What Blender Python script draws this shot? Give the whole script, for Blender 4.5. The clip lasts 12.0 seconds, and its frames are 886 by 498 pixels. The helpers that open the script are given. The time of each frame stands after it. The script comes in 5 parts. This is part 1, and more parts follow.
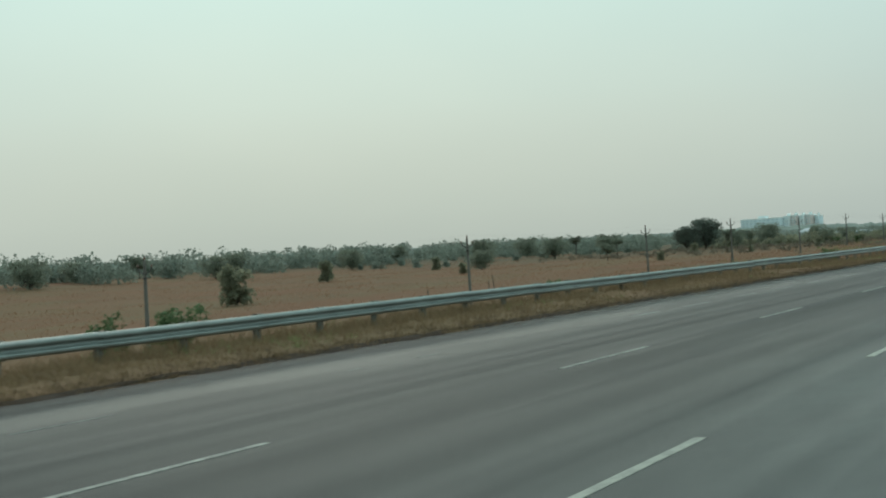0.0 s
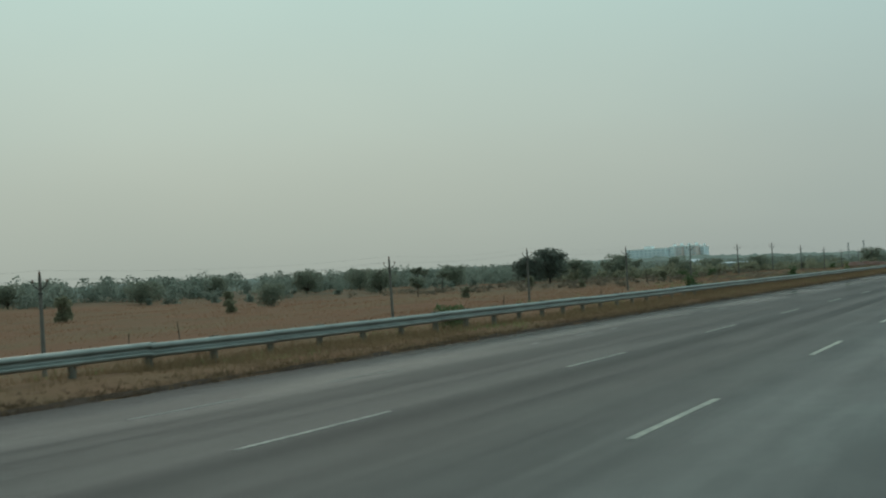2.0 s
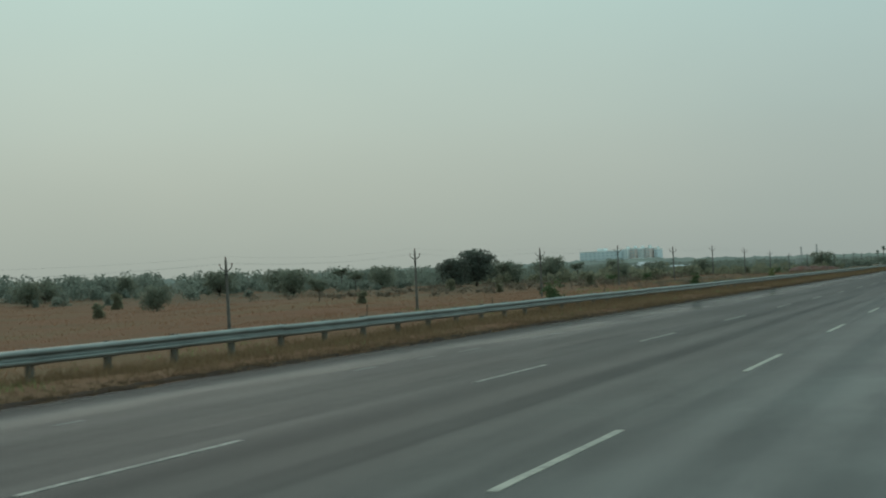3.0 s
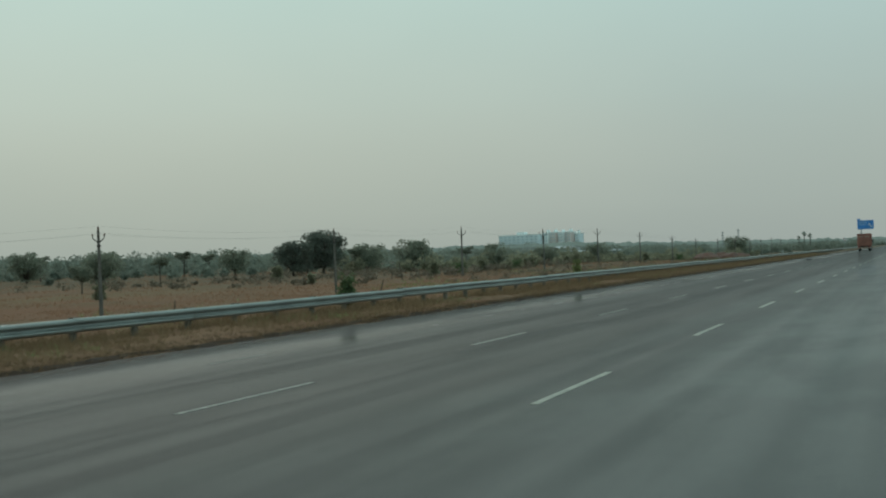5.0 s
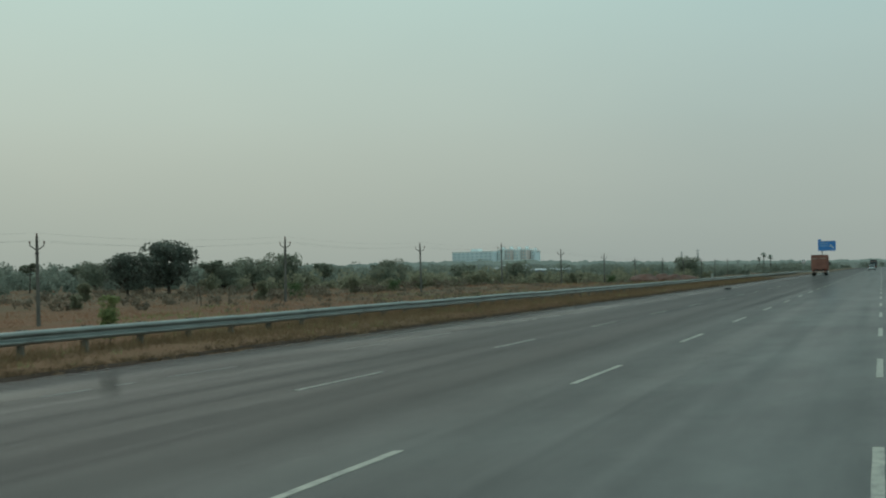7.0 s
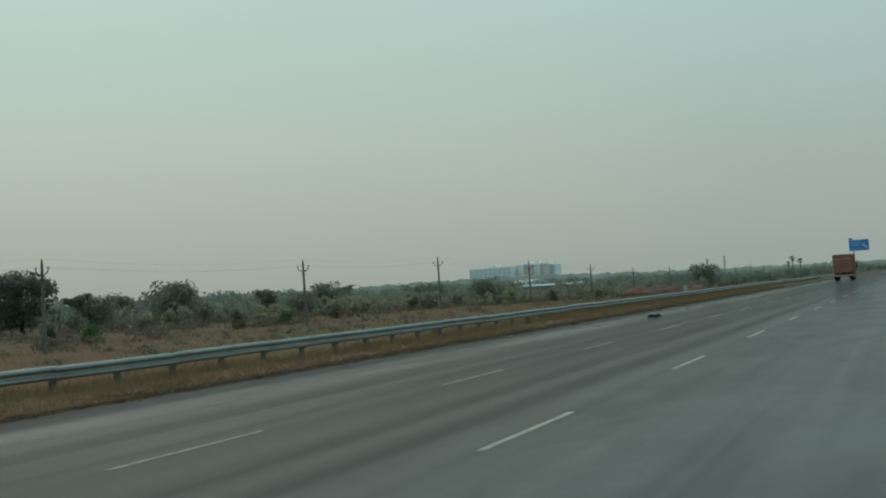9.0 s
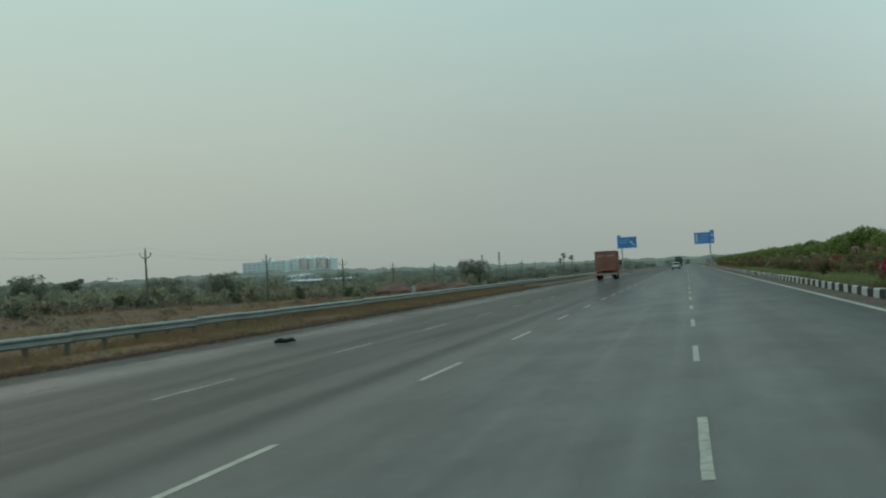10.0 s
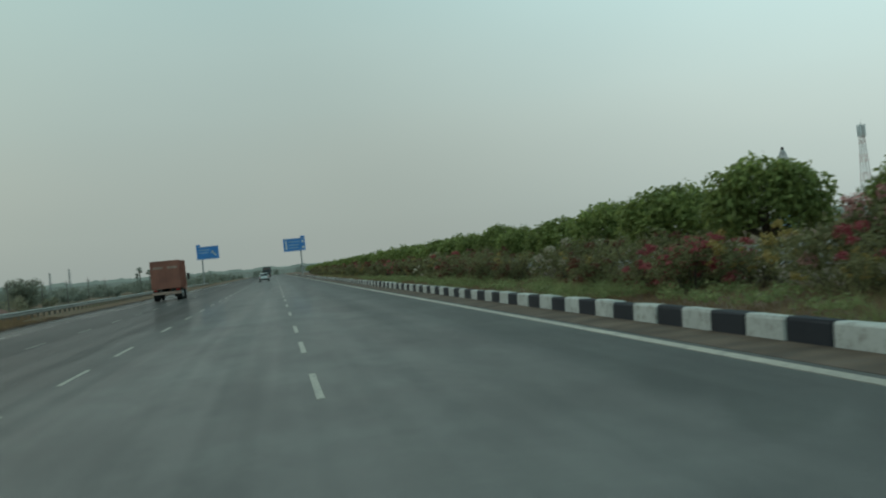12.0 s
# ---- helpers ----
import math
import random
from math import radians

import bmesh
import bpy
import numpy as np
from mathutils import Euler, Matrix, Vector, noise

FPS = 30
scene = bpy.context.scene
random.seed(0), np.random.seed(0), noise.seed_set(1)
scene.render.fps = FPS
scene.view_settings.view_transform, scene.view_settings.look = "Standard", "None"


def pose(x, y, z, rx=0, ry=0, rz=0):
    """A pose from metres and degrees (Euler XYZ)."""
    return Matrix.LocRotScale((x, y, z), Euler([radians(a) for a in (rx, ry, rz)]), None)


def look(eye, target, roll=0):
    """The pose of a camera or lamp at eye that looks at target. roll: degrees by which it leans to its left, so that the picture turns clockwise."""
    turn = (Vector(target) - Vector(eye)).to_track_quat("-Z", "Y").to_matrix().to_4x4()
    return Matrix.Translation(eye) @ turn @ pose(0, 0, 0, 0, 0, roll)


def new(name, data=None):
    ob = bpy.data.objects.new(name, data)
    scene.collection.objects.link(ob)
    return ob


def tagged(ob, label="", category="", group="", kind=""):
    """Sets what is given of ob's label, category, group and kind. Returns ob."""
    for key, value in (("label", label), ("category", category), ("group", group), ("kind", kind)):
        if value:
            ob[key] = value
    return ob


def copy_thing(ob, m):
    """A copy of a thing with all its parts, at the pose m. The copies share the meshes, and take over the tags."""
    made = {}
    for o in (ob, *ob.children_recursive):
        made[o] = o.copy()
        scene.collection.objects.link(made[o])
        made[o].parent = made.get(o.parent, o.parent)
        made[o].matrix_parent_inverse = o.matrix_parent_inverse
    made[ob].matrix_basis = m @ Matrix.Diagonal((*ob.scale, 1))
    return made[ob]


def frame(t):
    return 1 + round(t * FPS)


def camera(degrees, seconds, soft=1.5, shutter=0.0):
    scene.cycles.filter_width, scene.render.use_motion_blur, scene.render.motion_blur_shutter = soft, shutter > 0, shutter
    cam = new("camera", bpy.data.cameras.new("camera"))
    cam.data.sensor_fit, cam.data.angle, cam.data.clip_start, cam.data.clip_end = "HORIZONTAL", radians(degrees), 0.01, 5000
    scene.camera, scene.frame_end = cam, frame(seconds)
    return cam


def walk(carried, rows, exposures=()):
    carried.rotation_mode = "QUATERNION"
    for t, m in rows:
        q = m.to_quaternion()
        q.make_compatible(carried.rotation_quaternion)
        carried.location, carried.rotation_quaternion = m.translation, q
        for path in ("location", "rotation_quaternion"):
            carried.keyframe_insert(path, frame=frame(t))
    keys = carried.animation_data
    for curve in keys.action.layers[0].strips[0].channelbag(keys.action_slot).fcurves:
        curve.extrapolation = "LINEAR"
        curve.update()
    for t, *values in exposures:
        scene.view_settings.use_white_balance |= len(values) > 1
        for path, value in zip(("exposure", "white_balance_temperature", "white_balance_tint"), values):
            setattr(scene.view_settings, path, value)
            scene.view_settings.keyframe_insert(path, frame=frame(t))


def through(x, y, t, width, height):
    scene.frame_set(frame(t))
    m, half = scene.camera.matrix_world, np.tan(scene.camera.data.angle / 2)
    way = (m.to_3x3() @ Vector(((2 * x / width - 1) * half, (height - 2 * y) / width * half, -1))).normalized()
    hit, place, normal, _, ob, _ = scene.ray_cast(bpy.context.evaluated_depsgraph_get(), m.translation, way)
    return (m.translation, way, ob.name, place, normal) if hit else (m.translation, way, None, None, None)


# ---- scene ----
cam = camera(40.46, 12.0, soft=2.0, shutter=0.1)

# seconds, x, y, z, heading to the left, pitch up, lean (degrees)
PATH = (
    (0.0, -0.73, 1.15, 1.36, 30.97, 0.38, 3.29),
    (0.5, -0.69, 10.84, 1.33, 29.26, 0.77, 3.48),
    (1.0, -0.60, 21.15, 1.33, 28.14, 1.43, 3.60),
    (1.5, -0.48, 30.79, 1.37, 27.27, 1.48, 3.37),
    (2.0, -0.56, 41.87, 1.34, 26.34, 1.49, 3.03),
    (2.5, -0.67, 51.97, 1.34, 25.31, 1.43, 2.66),
    (2.7, -0.67, 56.07, 1.34, 24.96, 1.43, 2.66),
    (4.3, -0.44, 88.92, 1.34, 22.64, 1.14, 1.56),
    (4.5, -0.44, 93.02, 1.34, 22.34, 0.99, 1.56),
    (5.0, -0.28, 103.61, 1.34, 21.45, 0.49, 2.19),
    (5.5, -0.22, 113.53, 1.34, 20.50, 0.18, 1.82),
    (6.0, -0.22, 124.48, 1.34, 20.22, 1.15, 2.40),
    (6.5, -0.09, 134.19, 1.34, 20.11, 1.85, 2.38),
    (7.0, 0.06, 144.45, 1.37, 20.02, 1.22, 1.30),
    (7.5, 0.09, 154.57, 1.36, 18.29, 1.20, 0.75),
    (7.7, 0.09, 158.67, 1.36, 17.00, 1.40, 0.80),
    (9.3, 0.07, 191.58, 1.34, 22.10, 2.26, 4.01),
    (9.5, 0.07, 195.68, 1.34, 19.39, 2.17, 4.01),
    (10.0, -0.05, 206.47, 1.34, 11.41, 1.28, 3.25),
    (10.5, -0.12, 216.42, 1.35, 4.12, 0.85, 3.48),
    (11.0, -0.15, 226.80, 1.32, -5.70, 1.95, 3.60),
    (11.5, -0.24, 236.75, 1.345, -12.82, 1.79, 4.57),
    (12.0, -0.34, 246.75, 1.320, -8.03, 0.35, 5.50),
)


def view(x, y, z, yaw, pitch, lean):
    a, b = radians(yaw), radians(pitch)
    eye = Vector((x, y, z))
    return look(eye, eye + Vector((-math.sin(a) * math.cos(b), math.cos(a) * math.cos(b), math.sin(b))), -lean)


walk(cam, [(t, view(*row)) for t, *row in PATH], exposures=[(0.0, 0.36), (0.5, 0.12), (1.2, 0.0), (2.5, -0.05), (4.5, -0.05), (5.2, 0.02), (6.0, 0.04), (6.5, -0.04), (7.0, -0.05), (9.5, -0.1), (10.5, 0.0), (11.2, 0.0), (12.0, -0.08)])

# ---- world, sun ----
SLOPE = 0.023          # cross fall of the carriageway towards its outer edge
HAZE_AZ = radians(38)


def build_world():
    world = bpy.data.worlds.new("sky")
    world.use_nodes = True
    scene.world = world
    nt = world.node_tree
    nt.nodes.clear()
    out = nt.nodes.new("ShaderNodeOutputWorld")
    sky = nt.nodes.new("ShaderNodeTexSky")
    sky.sky_type = "NISHITA"
    sky.sun_disc = False
    sky.sun_elevation = radians(38)
    sky.sun_rotation = radians(-42)
    sky.dust_density = 6.0
    bg_sky = nt.nodes.new("ShaderNodeBackground")
    bg_sky.inputs["Strength"].default_value = 0.06
    nt.links.new(sky.outputs[0], bg_sky.inputs["Color"])
    # rain cloud deck: a soft grey sheet, a little brighter towards the hidden sun
    tc = nt.nodes.new("ShaderNodeTexCoord")
    sep = nt.nodes.new("ShaderNodeSeparateXYZ")
    nt.links.new(tc.outputs["Generated"], sep.inputs[0])
    ramp = nt.nodes.new("ShaderNodeValToRGB")
    cr = ramp.color_ramp
    cr.interpolation = "B_SPLINE"
    cr.elements[0].position, cr.elements[0].color = 0.0, (0.352, 0.405, 0.373, 1)
    cr.elements[1].position, cr.elements[1].color = 1.0, (0.42, 0.68, 0.67, 1)
    for p, c in ((0.04, (0.373, 0.434, 0.394, 1)), (0.13, (0.420, 0.507, 0.462, 1)), (0.28, (0.385, 0.61, 0.605, 1))):
        e = cr.elements.new(p)
        e.color = c
    nt.links.new(sep.outputs["Z"], ramp.inputs[0])
    dot = nt.nodes.new("ShaderNodeVectorMath")
    dot.operation = "DOT_PRODUCT"
    dot.inputs[1].default_value = (-math.sin(HAZE_AZ) * 0.93, math.cos(HAZE_AZ) * 0.93, 0.36)
    nt.links.new(tc.outputs["Generated"], dot.inputs[0])
    mr = nt.nodes.new("ShaderNodeMapRange")
    mr.interpolation_type = "SMOOTHSTEP"
    mr.inputs["From Min"].default_value, mr.inputs["From Max"].default_value = 0.80, 1.0
    mr.inputs["To Min"].default_value, mr.inputs["To Max"].default_value = 0.0, 1.0
    nt.links.new(dot.outputs["Value"], mr.inputs["Value"])
    warm = nt.nodes.new("ShaderNodeMix")
    warm.data_type, warm.blend_type = "RGBA", "MULTIPLY"
    nt.links.new(mr.outputs[0], warm.inputs["Factor"])
    nt.links.new(ramp.outputs[0], warm.inputs["A"])
    warm.inputs["B"].default_value = (1.14, 1.09, 1.03, 1)
    dot2 = nt.nodes.new("ShaderNodeVectorMath")
    dot2.operation = "DOT_PRODUCT"
    dot2.inputs[1].default_value = (0.68, 0.62, 0.39)
    nt.links.new(tc.outputs["Generated"], dot2.inputs[0])
    mr2 = nt.nodes.new("ShaderNodeMapRange")
    mr2.interpolation_type = "SMOOTHSTEP"
    mr2.inputs["From Min"].default_value, mr2.inputs["From Max"].default_value = 0.68, 1.0
    nt.links.new(dot2.outputs["Value"], mr2.inputs["Value"])
    bright = nt.nodes.new("ShaderNodeMix")
    bright.data_type, bright.blend_type = "RGBA", "MULTIPLY"
    nt.links.new(mr2.outputs[0], bright.inputs["Factor"])
    nt.links.new(warm.outputs["Result"], bright.inputs["A"])
    bright.inputs["B"].default_value = (1.64, 1.66, 1.70, 1)
    cloud = nt.nodes.new("ShaderNodeTexNoise")
    cloud.inputs["Scale"].default_value = 1.6
    cloud.inputs["Detail"].default_value = 5.0
    cloud.inputs["Roughness"].default_value = 0.45
    mp = nt.nodes.new("ShaderNodeMapping")
    mp.inputs["Scale"].default_value = (1.0, 1.0, 2.2)
    nt.links.new(tc.outputs["Generated"], mp.inputs[0])
    nt.links.new(mp.outputs[0], cloud.inputs["Vector"])
    cm = nt.nodes.new("ShaderNodeMapRange")
    cm.inputs["From Min"].default_value, cm.inputs["From Max"].default_value = 0.3, 0.7
    nt.links.new(cloud.outputs["Fac"], cm.inputs["Value"])
    fold = nt.nodes.new("ShaderNodeMix")
    fold.data_type = "RGBA"
    fold.inputs["A"].default_value, fold.inputs["B"].default_value = (0.915, 0.945, 0.965, 1), (1.065, 1.05, 1.05, 1)
    nt.links.new(cm.outputs[0], fold.inputs["Factor"])
    mul = nt.nodes.new("ShaderNodeMix")
    mul.data_type, mul.blend_type = "RGBA", "MULTIPLY"
    mul.inputs["Factor"].default_value = 1.0
    nt.links.new(bright.outputs["Result"], mul.inputs["A"])
    nt.links.new(fold.outputs["Result"], mul.inputs["B"])
    bg_deck = nt.nodes.new("ShaderNodeBackground")
    bg_deck.inputs["Strength"].default_value = 1.0
    nt.links.new(mul.outputs["Result"], bg_deck.inputs["Color"])
    mix = nt.nodes.new("ShaderNodeMixShader")
    mix.inputs[0].default_value = 0.94
    nt.links.new(bg_sky.outputs[0], mix.inputs[1])
    nt.links.new(bg_deck.outputs[0], mix.inputs[2])
    nt.links.new(mix.outputs[0], out.inputs["Surface"])


build_world()
sun_data = bpy.data.lights.new("sun", "SUN")
sun_data.energy, sun_data.angle, sun_data.color = 0.6, radians(25), (1.0, 0.96, 0.9)
sun = new("sun", sun_data)
sun.matrix_world = look((0, 0, 50), (50 * math.sin(radians(42)) * 1.0, -50 * math.cos(radians(42)), 11))
tagged(sun, kind="structure")


# ---- materials ----
class Mat:
    """A small wrapper round a principled node material."""

    def __init__(self, name, color, rough=0.8, metal=0.0, spec=0.5):
        self.m = bpy.data.materials.new(name)
        self.m.use_nodes = True
        self.nt = self.m.node_tree
        self.b = self.nt.nodes["Principled BSDF"]
        self.b.inputs["Base Color"].default_value = (*color, 1)
        self.b.inputs["Roughness"].default_value = rough
        self.b.inputs["Metallic"].default_value = metal
        self.b.inputs["Specular IOR Level"].default_value = spec
        self.color = None

    def node(self, kind, **kw):
        n = self.nt.nodes.new(kind)
        for k, v in kw.items():
            n.inputs[k.replace("_", " ")].default_value = v
        return n

    def link(self, a, b):
        self.nt.links.new(a, b)

    def coords(self, scale=(1, 1, 1), kind="Object"):
        tc = self.nt.nodes.new("ShaderNodeTexCoord")
        mp = self.nt.nodes.new("ShaderNodeMapping")
        mp.inputs["Scale"].default_value = scale
        self.link(tc.outputs[kind], mp.inputs[0])
        return mp.outputs[0]

    def world(self, scale=(1, 1, 1)):
        g = self.nt.nodes.new("ShaderNodeNewGeometry")
        mp = self.nt.nodes.new("ShaderNodeMapping")
        mp.inputs["Scale"].default_value = scale
        self.link(g.outputs["Position"], mp.inputs[0])
        return mp.outputs[0]

    def noise(self, vec, scale, detail=4.0, rough=0.55, lo=0.35, hi=0.65, to=(0.0, 1.0)):
        n = self.node("ShaderNodeTexNoise", Scale=scale, Detail=detail, Roughness=rough)
        self.link(vec, n.inputs["Vector"])
        r = self.node("ShaderNodeMapRange")
        r.inputs["From Min"].default_value, r.inputs["From Max"].default_value = lo, hi
        r.inputs["To Min"].default_value, r.inputs["To Max"].default_value = to
        self.link(n.outputs["Fac"], r.inputs["Value"])
        return r.outputs[0]

    def mix(self, fac, a, b, blend="MIX"):
        n = self.nt.nodes.new("ShaderNodeMix")
        n.data_type, n.blend_type = "RGBA", blend
        for value, socket in ((fac, n.inputs["Factor"]), (a, n.inputs["A"]), (b, n.inputs["B"])):
            if isinstance(value, bpy.types.NodeSocket):
                self.link(value, socket)
            elif isinstance(value, tuple):
                socket.default_value = (*value, 1)
            else:
                socket.default_value = value
        return n.outputs["Result"]

    def math(self, op, a, b=0.0):
        n = self.nt.nodes.new("ShaderNodeMath")
        n.operation = op
        for value, socket in ((a, n.inputs[0]), (b, n.inputs[1])):
            if isinstance(value, bpy.types.NodeSocket):
                self.link(value, socket)
            else:
                socket.default_value = value
        return n.outputs[0]

    def base(self, sock):
        self.link(sock, self.b.inputs["Base Color"])
        return self

    def rough(self, sock):
        self.link(sock, self.b.inputs["Roughness"])
        return self

    def bump(self, sock, strength=0.3, dist=0.01):
        n = self.node("ShaderNodeBump", Strength=strength, Distance=dist)
        self.link(sock, n.inputs["Height"])
        self.link(n.outputs[0], self.b.inputs["Normal"])
        return self

    def island(self):
        g = self.nt.nodes.new("ShaderNodeNewGeometry")
        return g.outputs["Random Per Island"]

    def each(self):
        g = self.nt.nodes.new("ShaderNodeObjectInfo")
        return g.outputs["Random"]


def varied(name, color, rough=0.8, amount=0.25, scale=3.0, metal=0.0, spec=0.5, bump=0.2, fine=40.0, second=None):
    """A surface with broad stains and fine grain."""
    k = Mat(name, color, rough, metal, spec)
    v = k.coords()
    dark = tuple(c * (1 - amount) for c in color)
    col = k.mix(k.noise(v, scale), dark, second or tuple(min(1, c * (1 + amount * 0.5)) for c in color))
    g = k.noise(v, fine, 3.0)
    col = k.mix(k.math("MULTIPLY", g, 0.35), col, dark)
    k.base(col)
    k.rough(k.noise(v, scale * 2, to=(rough * 0.85, min(1, rough * 1.12))))
    if bump:
        k.bump(g, bump, 0.004)
    return k.m


def leafy(name, dark, light, rough=0.6, through=0.25):
    """Leaves: each one a little different."""
    k = Mat(name, dark, rough, spec=0.12)
    v = k.world()
    col = k.mix(k.island(), dark, light)
    col = k.mix(k.noise(v, 0.8, to=(0.0, 0.6)), col, tuple(c * 0.72 for c in dark))
    k.base(col)
    k.b.inputs["Subsurface Weight"].default_value = 0.0
    if through:
        tr = k.nt.nodes.new("ShaderNodeBsdfTranslucent")
        k.link(col, tr.inputs["Color"])
        mx = k.nt.nodes.new("ShaderNodeMixShader")
        mx.inputs[0].default_value = through
        out = k.nt.nodes["Material Output"]
        k.link(k.b.outputs[0], mx.inputs[1])
        k.link(tr.outputs[0], mx.inputs[2])
        k.link(mx.outputs[0], out.inputs["Surface"])
    return k.m


def wet_asphalt():
    k = Mat("wet_asphalt", (0.12, 0.125, 0.12), 0.6, spec=0.10)
    v = k.world()
    lanes = k.world((1.0, 0.012, 1.0))
    # long bands that traffic and draining water leave along the lanes
    base = k.mix(k.noise(lanes, 0.75, 4.0, 0.6, lo=0.38, hi=0.62), (0.096, 0.090, 0.084), (0.142, 0.133, 0.123))
    base = k.mix(k.noise(k.world((1.3, 0.012, 1.0)), 1.5, 3.0, lo=0.48, hi=0.66, to=(0.0, 0.5)), base, (0.084, 0.080, 0.075))
    base = k.mix(k.noise(k.world((1.0, 0.25, 1.0)), 0.3, 5.0, 0.65, lo=0.40, hi=0.64, to=(0.0, 0.4)), base, (0.134, 0.126, 0.117))
    base = k.mix(k.noise(k.world((0.75, 0.42, 1.0)), 0.42, 6.0, 0.62, lo=0.44, hi=0.62, to=(0.0, 0.5)), base, (0.172, 0.175, 0.160))
    base = k.mix(k.noise(k.world((1.0, 0.3, 1.0)), 0.9, 5.0, 0.6, lo=0.44, hi=0.62, to=(0.0, 0.6)), base, (0.060, 0.058, 0.055))
    base = k.mix(k.noise(v, 5.0, 6.0, 0.75, to=(0.0, 0.25)), base, (0.085, 0.083, 0.080))
    grain = k.noise(v, 60.0, 5.0, 0.75)
    base = k.mix(k.math("MULTIPLY", grain, 0.26), base, (0.090, 0.090, 0.087))
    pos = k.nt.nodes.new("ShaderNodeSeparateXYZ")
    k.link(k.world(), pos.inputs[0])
    # the asphalt is darkened by lane: the innermost, the lower outer lanes, the soaked shoulder most of all
    for x_a, x_b, darken in ((0.2, 2.6, (0.64, 0.65, 0.65)), (-1.0, -6.5, (0.18, 0.18, 0.175)), (-11.2, -12.2, (0.50, 0.51, 0.51))):
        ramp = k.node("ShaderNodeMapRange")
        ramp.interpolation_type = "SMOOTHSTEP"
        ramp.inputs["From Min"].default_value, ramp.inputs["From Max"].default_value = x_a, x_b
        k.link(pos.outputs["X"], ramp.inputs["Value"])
        base = k.mix(ramp.outputs[0], base, darken, "MULTIPLY")
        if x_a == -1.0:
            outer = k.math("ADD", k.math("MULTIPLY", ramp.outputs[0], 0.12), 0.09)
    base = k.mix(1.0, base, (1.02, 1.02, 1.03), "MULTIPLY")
    k.base(base)
    # a film of water along the outer edge and in shallow tracks
    edge = k.node("ShaderNodeMapRange")
    edge.interpolation_type = "SMOOTHSTEP"
    edge.inputs["From Min"].default_value, edge.inputs["From Max"].default_value = -9.2, -12.0
    k.link(pos.outputs["X"], edge.inputs["Value"])
    wet = k.noise(lanes, 1.0, 4.0, 0.55, lo=0.44, hi=0.58)
    patch = k.noise(k.world((1.0, 0.14, 1.0)), 0.7, 5.0, 0.65, lo=0.38, hi=0.60)
    puddle = k.noise(k.world((1.0, 0.2, 1.0)), 0.5, 4.0, lo=0.36, hi=0.56, to=(0.45, 1.0))
    film = k.math("MAXIMUM", k.math("MULTIPLY", k.math("MULTIPLY", wet, patch), outer), k.math("MULTIPLY", k.math("MULTIPLY", edge.outputs[0], puddle), 0.38))
    film = k.math("MAXIMUM", film, k.noise(lanes, 1.6, 3.0, lo=0.38, hi=0.62, to=(0.07, 0.19)))
    # the inner lane lies highest and drains first
    drained = k.node("ShaderNodeMapRange")
    drained.interpolation_type = "SMOOTHSTEP"
    drained.inputs["From Min"].default_value, drained.inputs["From Max"].default_value = -0.5, 2.5
    drained.inputs["To Min"].default_value, drained.inputs["To Max"].default_value = 1.0, 0.55
    k.link(pos.outputs["X"], drained.inputs["Value"])
    k.link(k.math("MULTIPLY", film, drained.outputs[0]), k.b.inputs["Coat Weight"])
    k.b.inputs["Coat IOR"].default_value = 1.33
    k.b.inputs["Coat Roughness"].default_value = 0.065
    ripple = k.node("ShaderNodeBump", Strength=0.012, Distance=0.01)
    k.link(k.noise(k.world((1.0, 0.6, 1.0)), 1.8, 3.0), ripple.inputs["Height"])
    # standing water evens out the cross fall below it
    water = k.node("ShaderNodeCombineXYZ", X=0.0, Y=0.0, Z=1.0)
    k.link(water.outputs[0], ripple.inputs["Normal"])
    k.link(ripple.outputs[0], k.b.inputs["Coat Normal"])
    k.rough(k.noise(lanes, 0.9, 3.0, to=(0.54, 0.64)))
    k.bump(grain, 0.5, 0.005)
    return k.m


def field_soil():
    k = Mat("dry_field_soil", (0.28, 0.15, 0.09), 0.95, spec=0.1)
    v = k.world()
    col = k.mix(k.noise(v, 0.03, 6.0, 0.6), (0.185, 0.080, 0.046), (0.208, 0.098, 0.056))
    col = k.mix(k.noise(k.world((1, 0.5, 1)), 0.045, 6.0, 0.7, lo=0.46, hi=0.66, to=(0.0, 0.8)), col, (0.190, 0.112, 0.066))
    col = k.mix(k.noise(k.world((0.6, 1, 1)), 0.09, 5.0, 0.7, lo=0.48, hi=0.62, to=(0.0, 0.8)), col, (0.150, 0.092, 0.052))
    col = k.mix(k.noise(k.world((1.6, 0.5, 1)), 0.03, 5.0, 0.65, lo=0.48, hi=0.62, to=(0.0, 0.5)), col, (0.160, 0.122, 0.064))
    g = k.noise(v, 2.5, 6.0, 0.7)
    col = k.mix(k.math("MULTIPLY", g, 0.5), col, (0.150, 0.085, 0.050))
    # farther along the way the red soil gives way to grey-brown earth with scrub litter
    pos = k.nt.nodes.new("ShaderNodeSeparateXYZ")
    k.link(v, pos.inputs[0])
    ramp = k.node("ShaderNodeMapRange")
    ramp.interpolation_type = "SMOOTHSTEP"
    ramp.inputs["From Min"].default_value, ramp.inputs["From Max"].default_value = 215.0, 290.0
    k.link(pos.outputs["Y"], ramp.inputs["Value"])
    litter = k.math("MULTIPLY", ramp.outputs[0], k.noise(v, 0.08, 5.0, 0.6, to=(0.55, 0.9)))
    col = k.mix(litter, col, (0.118, 0.092, 0.062))
    k.base(col)
    k.bump(g, 0.35, 0.06)
    return k.m


